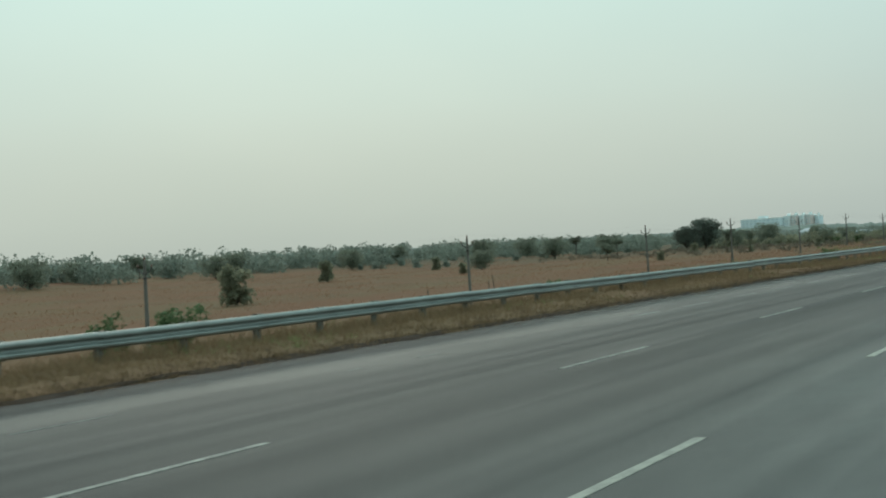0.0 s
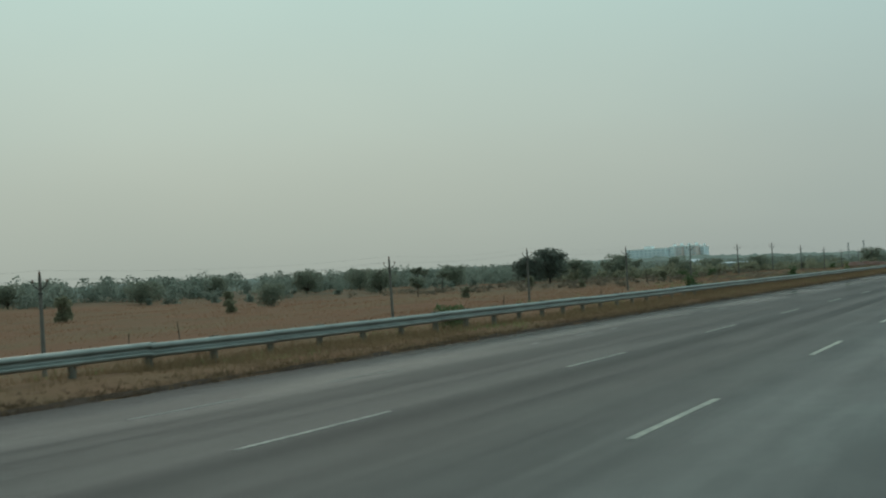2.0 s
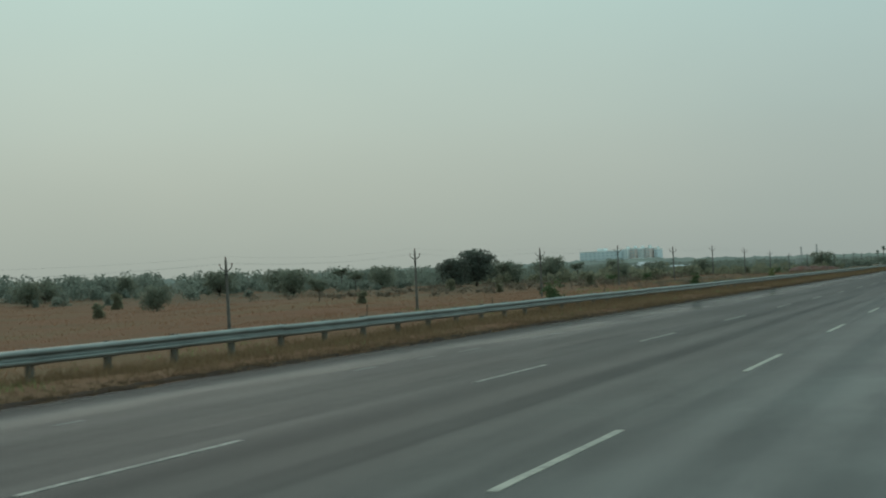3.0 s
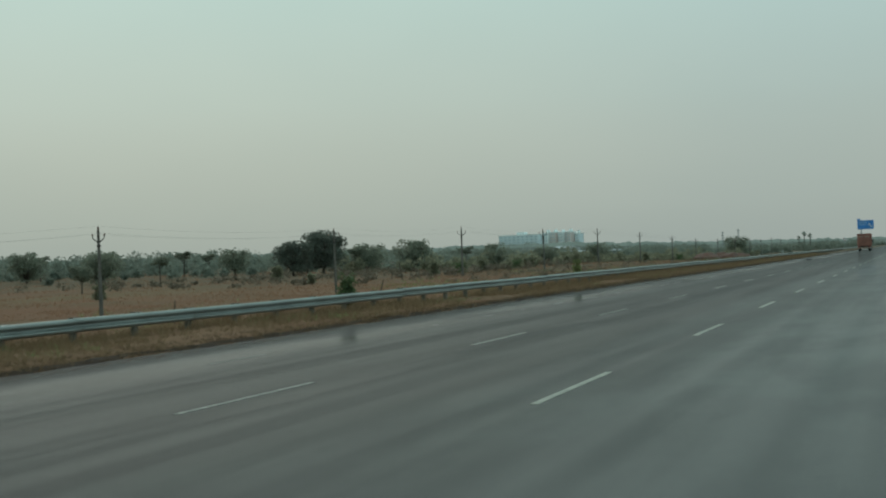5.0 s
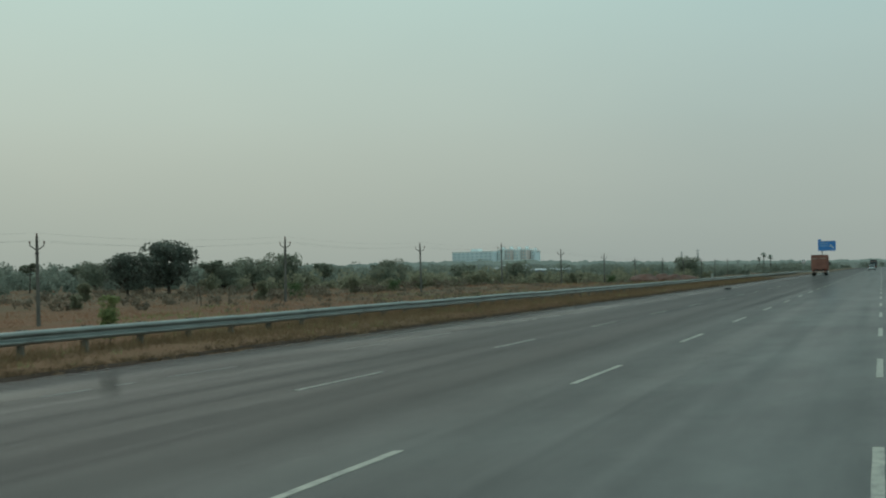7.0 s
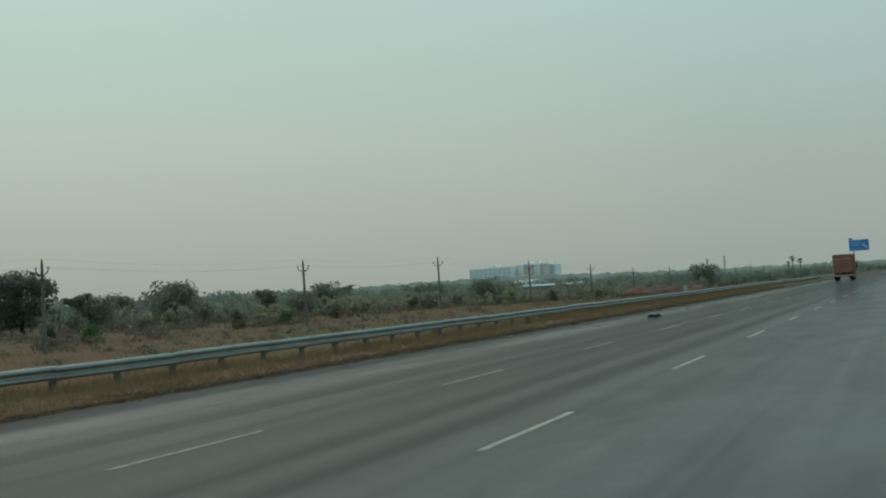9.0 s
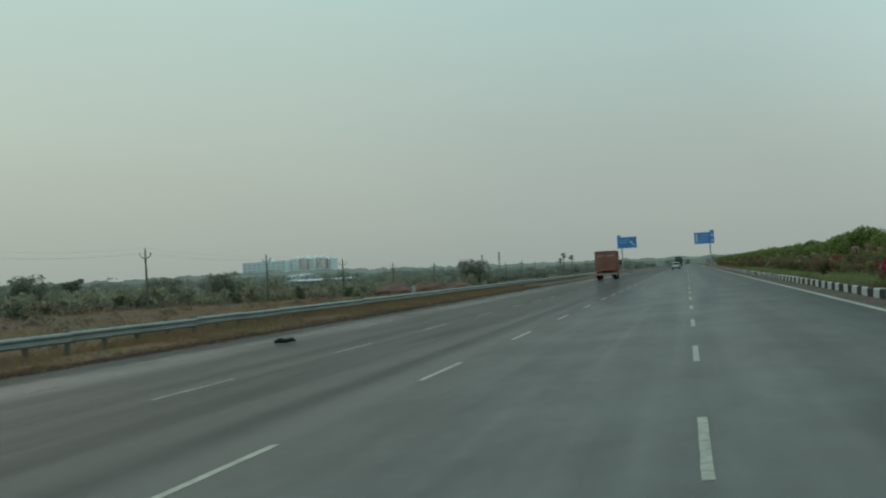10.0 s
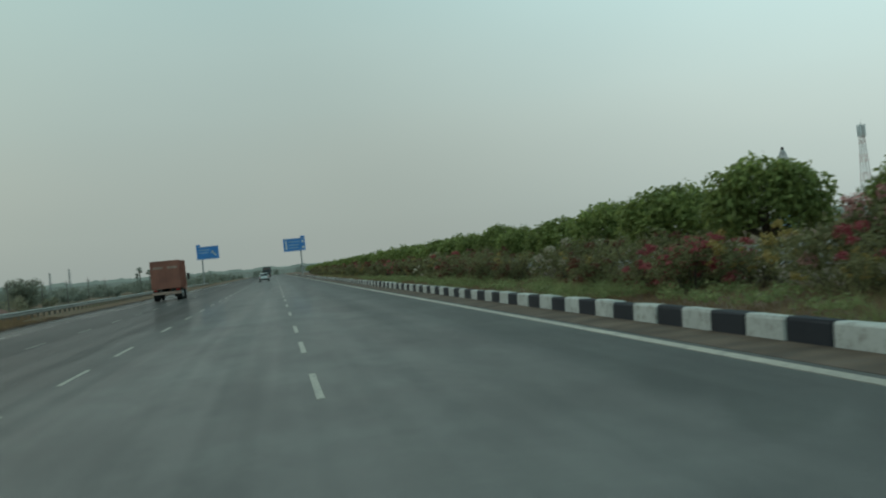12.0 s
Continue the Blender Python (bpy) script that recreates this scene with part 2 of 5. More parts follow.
def painted(name, color, wear, rough=0.55, cover=(0.36, 0.52), gaps=0.15):
    """Road or kerb paint, worn through in places."""
    k = Mat(name, color, rough, spec=0.08)
    v = k.world()
    w = k.noise(v, 7.0, 6.0, 0.75, lo=cover[0], hi=cover[1])
    col = k.mix(w, wear, color)
    col = k.mix(k.noise(v, 1.3, 3.0, to=(0.0, 0.35)), col, tuple(c * 0.6 for c in color))
    col = k.mix(k.noise(k.world((1.0, 0.35, 1.0)), 0.6, 5.0, 0.7, lo=0.42, hi=0.6, to=(0.0, gaps)), col, wear)
    k.base(col)
    k.bump(k.noise(v, 60.0), 0.25, 0.004)
    return k.m


def far_wood_ring(name, haze_glow):
    """Plain backdrop of far woods; the haze over them is put in as emission."""
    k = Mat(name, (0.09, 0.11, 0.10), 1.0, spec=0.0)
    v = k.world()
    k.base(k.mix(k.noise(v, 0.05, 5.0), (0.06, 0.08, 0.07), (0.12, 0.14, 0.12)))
    k.b.inputs["Emission Color"].default_value = (*haze_glow, 1)
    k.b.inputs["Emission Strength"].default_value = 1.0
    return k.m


M = {}
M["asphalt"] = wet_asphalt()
M["soil"] = field_soil()
M["line"] = painted("lane_paint", (0.47, 0.43, 0.365), (0.18, 0.175, 0.16), 0.5, (0.34, 0.54), 0.35)
M["line_edge"] = painted("cream_edge_paint", (0.42, 0.375, 0.31), (0.16, 0.15, 0.135), 0.5, (0.32, 0.50), 0.35)
M["line_worn"] = painted("worn_lane_paint", (0.43, 0.40, 0.35), (0.13, 0.127, 0.118), 0.55, (0.40, 0.60), 0.3)
M["line_faded"] = painted("faded_edge_paint", (0.24, 0.236, 0.22), (0.12, 0.118, 0.11), 0.55, (0.42, 0.62), 0.5)
M["kerb_white"] = painted("kerb_white", (0.50, 0.51, 0.48), (0.20, 0.18, 0.15), 0.8, (0.32, 0.50), 0.2)
M["kerb_black"] = painted("kerb_black", (0.026, 0.028, 0.034), (0.060, 0.060, 0.058), 0.7, (0.22, 0.40))
# mud colour darkened to hold the grass shade along the asphalt edge
M["mud"] = varied("shade_dark_wet_mud", (0.050, 0.030, 0.020), 0.95, 0.4, 1.5, spec=0.08, bump=0.6, fine=14.0)
M["gutter"] = varied("gutter_dirt", (0.125, 0.092, 0.070), 0.9, 0.45, 1.5, spec=0.12, bump=0.5)
M["median_soil"] = varied("median_soil", (0.135, 0.090, 0.060), 0.95, 0.4, 1.2, spec=0.2, bump=0.6, fine=14.0)
M["steel"] = varied("galvanised_steel", (0.235, 0.255, 0.240), 0.42, 0.36, 0.8, metal=0.35, bump=0.1)
M["post"] = varied("weathered_post_steel", (0.165, 0.155, 0.130), 0.6, 0.35, 2.0, metal=0.0, spec=0.2, bump=0.1)
M["concrete"] = varied("pole_concrete", (0.15, 0.135, 0.118), 0.9, 0.35, 1.2, bump=0.3)
M["iron"] = varied("dark_iron", (0.07, 0.065, 0.06), 0.7, 0.3, 3.0, metal=0.4, bump=0.1)
M["porcelain"] = varied("insulator_porcelain", (0.16, 0.08, 0.05), 0.3, 0.2, 3.0, bump=0)
M["wire"] = varied("aluminium_wire", (0.20, 0.20, 0.20), 0.5, 0.2, 2.0, metal=0.5, bump=0)
M["bark"] = varied("bark", (0.085, 0.065, 0.05), 0.95, 0.4, 4.0, bump=0.6, fine=22.0)
# field leaves: base tones raised, the haze over the field put into the colour
M["leaf_dark"] = leafy("dark_broad_leaves", (0.145, 0.158, 0.130), (0.215, 0.232, 0.190), through=0.6)
M["leaf_olive"] = leafy("olive_scrub_leaves", (0.212, 0.226, 0.172), (0.310, 0.322, 0.246), through=0.62)
M["leaf_bush"] = leafy("pale_olive_bush_leaves", (0.262, 0.252, 0.172), (0.350, 0.335, 0.236), through=0.62)
M["leaf_dry"] = leafy("dry_scrub_leaves", (0.175, 0.138, 0.102), (0.245, 0.196, 0.144), through=0.42)
M["leaf_green"] = leafy("fresh_green_leaves", (0.095, 0.140, 0.065), (0.170, 0.220, 0.105), through=0.4)
M["leaf_hedge"] = leafy("clipped_tree_leaves", (0.150, 0.190, 0.064), (0.36, 0.41, 0.135), through=0.42)
# far leaves greyed and lightened, so that their colour stands in for haze
M["leaf_far"] = leafy("haze_toned_far_leaves", (0.225, 0.250, 0.205), (0.300, 0.325, 0.275), through=0.65)
M["leaf_shrub"] = leafy("shrub_leaves", (0.150, 0.145, 0.070), (0.290, 0.275, 0.135), through=0.45)
M["magenta"] = leafy("magenta_bracts", (0.32, 0.040, 0.095), (0.54, 0.10, 0.20), 0.55)
M["crimson"] = leafy("crimson_bracts", (0.32, 0.060, 0.075), (0.54, 0.17, 0.17), 0.55)
M["rust"] = leafy("rust_bracts", (0.13, 0.052, 0.036), (0.24, 0.10, 0.065), 0.55)
M["pink"] = leafy("pale_pink_bracts", (0.42, 0.20, 0.18), (0.62, 0.36, 0.32), 0.55)
M["yellow"] = leafy("ochre_bracts", (0.32, 0.23, 0.07), (0.50, 0.38, 0.15), 0.55)
M["cream"] = leafy("cream_bracts", (0.42, 0.36, 0.26), (0.60, 0.53, 0.41), 0.55)
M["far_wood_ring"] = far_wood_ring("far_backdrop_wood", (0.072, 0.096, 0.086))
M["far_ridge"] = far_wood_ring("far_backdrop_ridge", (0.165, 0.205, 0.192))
M["straw"] = leafy("dry_straw", (0.205, 0.136, 0.080), (0.330, 0.226, 0.134), 0.85, through=0.44)
M["redstraw"] = leafy("red_brown_grass", (0.290, 0.158, 0.100), (0.400, 0.235, 0.150), 0.85, through=0.5)
M["shade_brown"] = leafy("shade_toned_brown_grass", (0.085, 0.058, 0.038), (0.185, 0.125, 0.080), 0.9, through=0.4)
M["grass"] = leafy("green_grass", (0.205, 0.230, 0.098), (0.380, 0.405, 0.185), 0.75, through=0.45)
M["truck_red"] = varied("faded_red_truck_paint", (0.36, 0.140, 0.100), 0.6, 0.3, 0.8, bump=0.15)
M["truck_grey"] = varied("dark_grey_truck_paint", (0.075, 0.080, 0.085), 0.6, 0.3, 0.8, bump=0.15)
M["truck_band"] = varied("pale_truck_lettering", (0.45, 0.30, 0.24), 0.6, 0.25, 3.0, bump=0)
M["rubber"] = varied("tyre_rubber", (0.02, 0.02, 0.02), 0.85, 0.3, 4.0, bump=0.2)
M["chrome"] = varied("grey_rim_steel", (0.30, 0.30, 0.30), 0.4, 0.2, 4.0, metal=0.6, bump=0)
M["white_paint"] = varied("white_vehicle_paint", (0.72, 0.74, 0.74), 0.3, 0.08, 2.0, bump=0)
M["dark_glass"] = varied("dark_window_glass", (0.02, 0.025, 0.028), 0.08, 0.2, 1.0, bump=0)
M["tail_red"] = varied("red_tail_lamp", (0.35, 0.02, 0.015), 0.25, 0.15, 6.0, bump=0)
M["sign_blue"] = varied("blue_sign_sheet", (0.055, 0.26, 0.68), 0.4, 0.12, 1.0, bump=0)
M["sign_white"] = varied("white_sign_sheet", (0.75, 0.77, 0.78), 0.4, 0.1, 1.0, bump=0)
M["sign_letter"] = varied("weathered_sign_lettering", (0.30, 0.48, 0.72), 0.5, 0.15, 1.0, bump=0)
M["galv"] = varied("galvanised_tube", (0.36, 0.38, 0.38), 0.5, 0.2, 2.0, metal=0.5, bump=0.05)
M["tower_white"] = varied("mast_white", (0.60, 0.60, 0.60), 0.55, 0.15, 1.0, bump=0)
M["tower_red"] = varied("mast_red", (0.50, 0.40, 0.38), 0.55, 0.15, 1.0, bump=0)
M["tower_blue"] = varied("pale_blue_tower_render", (0.30, 0.47, 0.56), 0.85, 0.15, 0.4, bump=0.1)
M["tower_clay"] = varied("terracotta_tower_band", (0.50, 0.36, 0.32), 0.85, 0.2, 0.6, bump=0.1)
# far walls and windows kept pale, the haze over them put into the colour
M["render_blue"] = varied("pale_blue_render", (0.72, 0.80, 0.83), 0.85, 0.06, 0.2, bump=0)
M["render_white"] = varied("white_render", (0.85, 0.87, 0.86), 0.85, 0.06, 0.2, bump=0)
M["render_pink"] = varied("pale_terracotta_render", (0.74, 0.62, 0.58), 0.85, 0.08, 0.2, bump=0)
M["window"] = varied("far_window_glass", (0.56, 0.66, 0.70), 0.4, 0.10, 0.3, bump=0)
M["roof_sheet"] = varied("pale_roof_sheet", (0.45, 0.47, 0.49), 0.6, 0.15, 0.6, bump=0.1)
M["redsoil"] = varied("red_earth", (0.130, 0.054, 0.036), 0.95, 0.3, 0.4, bump=0.6, fine=6.0)
M["weeds"] = leafy("broadleaf_weeds", (0.185, 0.220, 0.092), (0.340, 0.375, 0.170), 0.75, through=0.45)
M["shed_wall"] = varied("dark_blue_grey_sheet", (0.17, 0.20, 0.225), 0.8, 0.2, 0.5, bump=0.1)


# ---- mesh helpers ----
def mesh_of(bm, name, material, smooth=False):
    me = bpy.data.meshes.new(name)
    bmesh.ops.recalc_face_normals(bm, faces=bm.faces)
    bm.to_mesh(me)
    bm.free()
    mats = material if isinstance(material, (list, tuple)) else [material]
    for m in mats:
        me.materials.append(m)
    if smooth:
        me.polygons.foreach_set("use_smooth", [True] * len(me.polygons))
    return me


def part(name, bm, material, parent=None, label="", smooth=False, m=None):
    """Links a bmesh as one mesh object, under a thing or a part if a parent is given."""
    ob = new(name, bm if isinstance(bm, bpy.types.Mesh) else mesh_of(bm, name, material, smooth))
    if m is not None:
        ob.matrix_basis = m
    if parent is not None:
        ob.parent = parent
    if label:
        ob["label"] = label
    return ob


def array_mesh(name, verts, faces, material):
    """A mesh from numpy arrays: verts n x 3, faces k x 3 or 4."""
    me = bpy.data.meshes.new(name)
    n = faces.shape[1]
    me.vertices.add(len(verts))
    me.vertices.foreach_set("co", np.ascontiguousarray(verts, dtype=np.float32).ravel())
    me.loops.add(faces.size)
    me.loops.foreach_set("vertex_index", np.ascontiguousarray(faces, dtype=np.int32).ravel())
    me.polygons.add(len(faces))
    me.polygons.foreach_set("loop_start", np.arange(0, faces.size, n, dtype=np.int32))
    me.update(calc_edges=True)
    for m in material if isinstance(material, (list, tuple)) else [material]:
        me.materials.append(m)
    return me


def box(bm, x0, x1, y0, y1, z0, z1, bevel=0.0, m=None):
    v = [bm.verts.new((x, y, z)) for z in (z0, z1) for y in (y0, y1) for x in (x0, x1)]
    fs = [bm.faces.new([v[i] for i in q]) for q in ((0, 2, 3, 1), (4, 5, 7, 6), (0, 1, 5, 4), (2, 6, 7, 3), (0, 4, 6, 2), (1, 3, 7, 5))]
    if m is not None:
        bmesh.ops.transform(bm, matrix=m, verts=v)
    if bevel:
        es = list({e for f in fs for e in f.edges})
        bmesh.ops.bevel(bm, geom=es, offset=bevel, segments=2, profile=0.5, affect="EDGES")
    return bm


def tube(bm, points, radii, sides=8, cap=True):
    """A tube through points with a radius at each."""
    rings = []
    pts = [Vector(p) for p in points]
    for i, p in enumerate(pts):
        d = (pts[min(i + 1, len(pts) - 1)] - pts[max(i - 1, 0)]).normalized()
        a = d.orthogonal().normalized() if abs(d.z) < 0.9 else Vector((1, 0, 0)) - d * d.x
        a.normalize()
        b = d.cross(a)
        rings.append([bm.verts.new(p + (a * math.cos(k * math.tau / sides) + b * math.sin(k * math.tau / sides)) * radii[i]) for k in range(sides)])
    for r, s in zip(rings, rings[1:]):
        for k in range(sides):
            bm.faces.new((r[k], r[(k + 1) % sides], s[(k + 1) % sides], s[k]))
    if cap:
        bm.faces.new(rings[0][::-1])
        bm.faces.new(rings[-1])
    return bm


def prism(bm, outline, y0, y1):
    """An outline in x and z, drawn out along y."""
    a = [bm.verts.new((x, y0, z)) for x, z in outline]
    b = [bm.verts.new((x, y1, z)) for x, z in outline]
    n = len(outline)
    for i in range(n):
        bm.faces.new((a[i], a[(i + 1) % n], b[(i + 1) % n], b[i]))
    bm.faces.new(a[::-1])
    bm.faces.new(b)
    return bm


def thing(name, label, category, at=(0, 0, 0), group="", kind="", rz=0.0, scale=1.0):
    e = new(name)
    e.empty_display_size = 0.2
    e.matrix_basis = pose(*at, 0, 0, rz) @ Matrix.Diagonal((scale, scale, scale, 1))
    return tagged(e, label, category, group, kind)


rng = np.random.default_rng(7)

# ---- plan (metres) ----
EDGE_OUT, EDGE_IN = -14.55, 4.80      # carriageway edges
RAIL_X = -17.5
Y0, Y1 = -40.0, 960.0


def road_z(x):
    return SLOPE * x


def land_z(x, y):
    """Height of the open land."""
    knots_x = np.array([-30, -19, -17.5, -15.5, -14.85, -14.5, -14.2, 4.6, 4.9, 5.0, 6.5, 11.0, 13.5, 14.0, 60, 3000])
    knots_z = np.array([-0.5, -0.36, -0.25, -0.23, -0.29, -0.33, -0.47, -0.20, -0.15, 0.20, 0.32, 0.34, 0.22, 0.0, 0.0, 0.0])
    z = np.interp(x, knots_x, knots_z)
    # the road runs on a low bank; the field beside it falls and rises along the way
    field = np.interp(y, [0, 56, 97, 141, 176, 213, 251, 289, 324, 361, 396, 431, 500, 700, 1200], [-4.2, -3.95, -3.35, -2.65, -2.0, -1.55, -1.15, -0.85, -0.6, -0.85, -1.5, -2.1, -2.1, -1.2, -0.5])
    far = np.interp(x, [-700, -330, -210, -140], [2.0, 1.2, 0.5, 0.0])
    field = field * np.interp(x, [-215, -140], [0.0, 1.0]) + far
    z = z + (field - z) * np.clip((-19.0 - x) / 9.0, 0, 1) ** 1.0 * (x < -19)
    rough = np.where(x < -15.0, np.clip((-14 - x) / 8, 0, 1), np.clip((x - 33) / 8, 0, 1))
    bumps = 0.10 * np.sin(x * 0.31 + 1.7 * np.sin(y * 0.05)) + 0.12 * np.sin(y * 0.083 + x * 0.11) + 0.05 * np.sin(y * 0.61 + x * 0.53)
    return z + rough * bumps


def build_ground():
    xs = np.concatenate([[-4200, -2500, -1500, -900, -600, -400, -300, -240, -200], np.arange(-170, -60, 5), np.arange(-60, -20, 2),
                         np.arange(-20, -14.6, 0.45), [-14.5, -14.2, 4.6, 4.9, 5.0, 5.3, 5.8, 6.5, 8, 9.5, 11, 13, 13.5, 14, 18, 24, 34, 60, 120, 250, 600, 1500, 4200]])
    ys = np.concatenate([[-4200, -1500, -500, -150, -60], np.arange(-40, 420, 2.0), np.arange(420, 900, 12), [950, 1100, 1300, 1700, 2400, 4200]])
    gx, gy = np.meshgrid(xs, ys)
    gz = land_z(gx, gy) + 0.012 * rng.standard_normal(gx.shape) * (np.abs(gx) > 15)
    verts = np.stack([gx, gy, gz], -1).reshape(-1, 3)
    nx, ny = len(xs), len(ys)
    i = np.arange((ny - 1) * (nx - 1))
    a = i // (nx - 1) * nx + i % (nx - 1)
    faces = np.stack([a, a + 1, a + nx + 1, a + nx], -1)
    me = array_mesh("ground", verts, faces, [M["soil"], M["median_soil"]])
    cx = gx[:-1, :-1].ravel()
    me.polygons.foreach_set("material_index", np.where((cx > 4.5) & (cx < 13.2), 1, 0).astype(np.int32))
    me.polygons.foreach_set("use_smooth", [True] * len(me.polygons))
    tagged(new("ground", me), "dry reddish brown scrub field with sparse grass", "ground", kind="structure")


build_ground()


def sheet(name, x0, x1, y0, y1, lift, material, step=20.0, cols=8, slope=SLOPE):
    """A thin sheet that follows the cross fall, with a downturned rim."""
    bm = bmesh.new()
    xs = np.linspace(x0, x1, cols + 1)
    ys = np.arange(y0, y1 + 0.01, step)
    if ys[-1] < y1 - 0.01:
        ys = np.append(ys, y1)
    top = [[bm.verts.new((x, y, slope * x + lift)) for x in xs] for y in ys]
    for r, s in zip(top, top[1:]):
        for k in range(cols):
            bm.faces.new((r[k], r[k + 1], s[k + 1], s[k]))
    for k in (0, cols):
        low = [bm.verts.new((xs[k], y, slope * xs[k] + lift - 0.16)) for y in ys]
        for j in range(len(ys) - 1):
            bm.faces.new((top[j][k], top[j + 1][k], low[j + 1], low[j]))
    return mesh_of(bm, name, material)


def build_road():
    # the outer edge of the asphalt wanders, where grass and mud eat into it
    bm = bmesh.new()
    ys = np.concatenate([np.arange(Y0, 360, 0.5), np.arange(360, Y1 + 1, 20)])
    edge = EDGE_OUT + 0.16 * np.sin(ys * 0.9) + 0.10 * np.sin(ys * 2.3 + 1) + 0.07 * rng.standard_normal(len(ys))
    cols = [0, 1.2, 3.5, 7, 11, 15, EDGE_IN - EDGE_OUT]
    rows = []
    for y, e in zip(ys, edge):
        xs = [e] + [EDGE_OUT + c for c in cols[1:]]
        row = [bm.verts.new((x, y, road_z(x))) for x in xs]
        row.insert(0, bm.verts.new((e - 0.02, y, road_z(e) - 0.12)))
        rows.append(row)
    for r, s in zip(rows, rows[1:]):
        for k in range(len(r) - 1):
            bm.faces.new((r[k], r[k + 1], s[k + 1], s[k]))
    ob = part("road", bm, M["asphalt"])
    tagged(ob, "wet grey asphalt carriageway with four lanes", "road", kind="structure")
    far = sheet("road_opposite", 14.1, 32.0, Y0, Y1, 0.0, M["asphalt"], 60.0, 6, slope=0.0)
    far.transform(Matrix.Translation((0, 0, 0.10)))
    tagged(new("road_opposite", far), "wet grey asphalt of the opposite carriageway", "road", kind="structure")
    gut = sheet("gutter", 4.16, EDGE_IN - 0.01, Y0, 700, 0.004, M["gutter"], 2.0, 3)
    tagged(new("gutter", gut), "brown grit washed against the median kerb", "gutter", kind="structure")


build_road()


def build_mud():
    """Mud where the asphalt ends, coloured dark for the shade of the grass."""
    bm = bmesh.new()
    ys = np.arange(Y0, 420, 0.4)
    g = np.random.default_rng(13)
    inner = -14.46 + 0.05 * np.sin(ys * 0.7) + 0.05 * np.sin(ys * 1.9 + 2) + 0.05 * g.standard_normal(len(ys))
    outer = -14.78 + 0.06 * np.sin(ys * 0.5 + 1) + 0.05 * g.standard_normal(len(ys))
    rows = []
    for y, a, o in zip(ys, inner, outer):
        m = (a + o) / 2
        rows.append([bm.verts.new((a, y, road_z(a) + 0.003)), bm.verts.new((m, y, road_z(m) + 0.035 + 0.05 * g.random())), bm.verts.new((o, y, float(land_z(np.array(o), np.array(y))) + 0.006))])
    for r, s in zip(rows, rows[1:]):
        for k in range(2):
            bm.faces.new((r[k], r[k + 1], s[k + 1], s[k]))
    tagged(part("verge_mud", bm, M["mud"], smooth=True), "wet mud strip along the asphalt edge, grass shade put into its colour", "verge", kind="structure")


build_mud()


def stripe(width, length):
    bm = bmesh.new()
    n = 6
    for k in range(n):
        y = k * length / n
        box(bm, -width / 2, width / 2, y, y + length / n, -0.01, 0.003)
    bmesh.ops.remove_doubles(bm, verts=bm.verts, dist=0.0005)
    for v in bm.verts:
        v.co.x += 0.003 * math.sin(v.co.y * 5.1 + (1 if v.co.x > 0 else 2.3))
    return bm


def build_lines():
    tilt = math.degrees(math.atan(SLOPE))
    for name, x, phase, width, mat, label in (
            ("lane_line_inner", 0.0, 7.0, 0.084, "line", "broken white lane line on wet asphalt"),
            ("lane_line_middle", -3.745, 6.67, 0.092, "line", "broken white lane line on wet asphalt"),
            ("lane_line_outer", -7.525, 6.26, 0.095, "line_worn", "worn broken white lane line on wet asphalt")):
        line = thing(name, label, "lane line", kind="structure")
        me = mesh_of(stripe(width, 3.05), "dash", M[mat])
        # nine metres from dash to dash, but closer together over a short stretch
        starts = [phase + 9 * k for k in range(-3, 29)] + [phase + d for d in (259.0, 265.6, 275.9)] + [phase + 285.2 + 9 * k for k in range(58)]
        for y in starts:
            part("dash", me, None, line, m=pose(x, y, road_z(x) + 0.002, 0, -tilt, 0))
    e = sheet("edge_line_inner", 3.895, 4.045, Y0, 900, 0.005, M["line_edge"], 3.0, 1)
    tagged(new("edge_line_inner", e), "continuous white edge line beside the median", "edge line", kind="structure")
    bm = bmesh.new()
    r = random.Random(29)
    y = Y0
    while y < 620:
        length, w = r.uniform(0.25, 2.6), r.uniform(0.05, 0.11)
        x = -11.31 + r.uniform(-0.015, 0.015)
        box(bm, x - w / 2, x + w / 2, y, y + length, road_z(x) - 0.01, road_z(x) + 0.004)
        y += length + r.uniform(0.2, 4.5) * (2.2 if r.random() < 0.25 else 1.0)
    e = mesh_of(bm, "edge_line_outer", M["line_faded"])
    tagged(new("edge_line_outer", e), "faded white edge line worn to fragments by the shoulder", "edge line", kind="structure")


build_lines()


# ---- guard rail ----
def rail_profile():
    """W-beam section in x (towards the road) and z, about 0.31 m high."""
    pts = [(0.0, 0.156), (0.03, 0.150), (0.078, 0.115), (0.083, 0.085), (0.078, 0.060), (0.012, 0.022), (0.006, 0.0)]
    full = pts + [(x, -z) for x, z in pts[::-1][1:]]
    return full


RAIL_TOP = 0.345


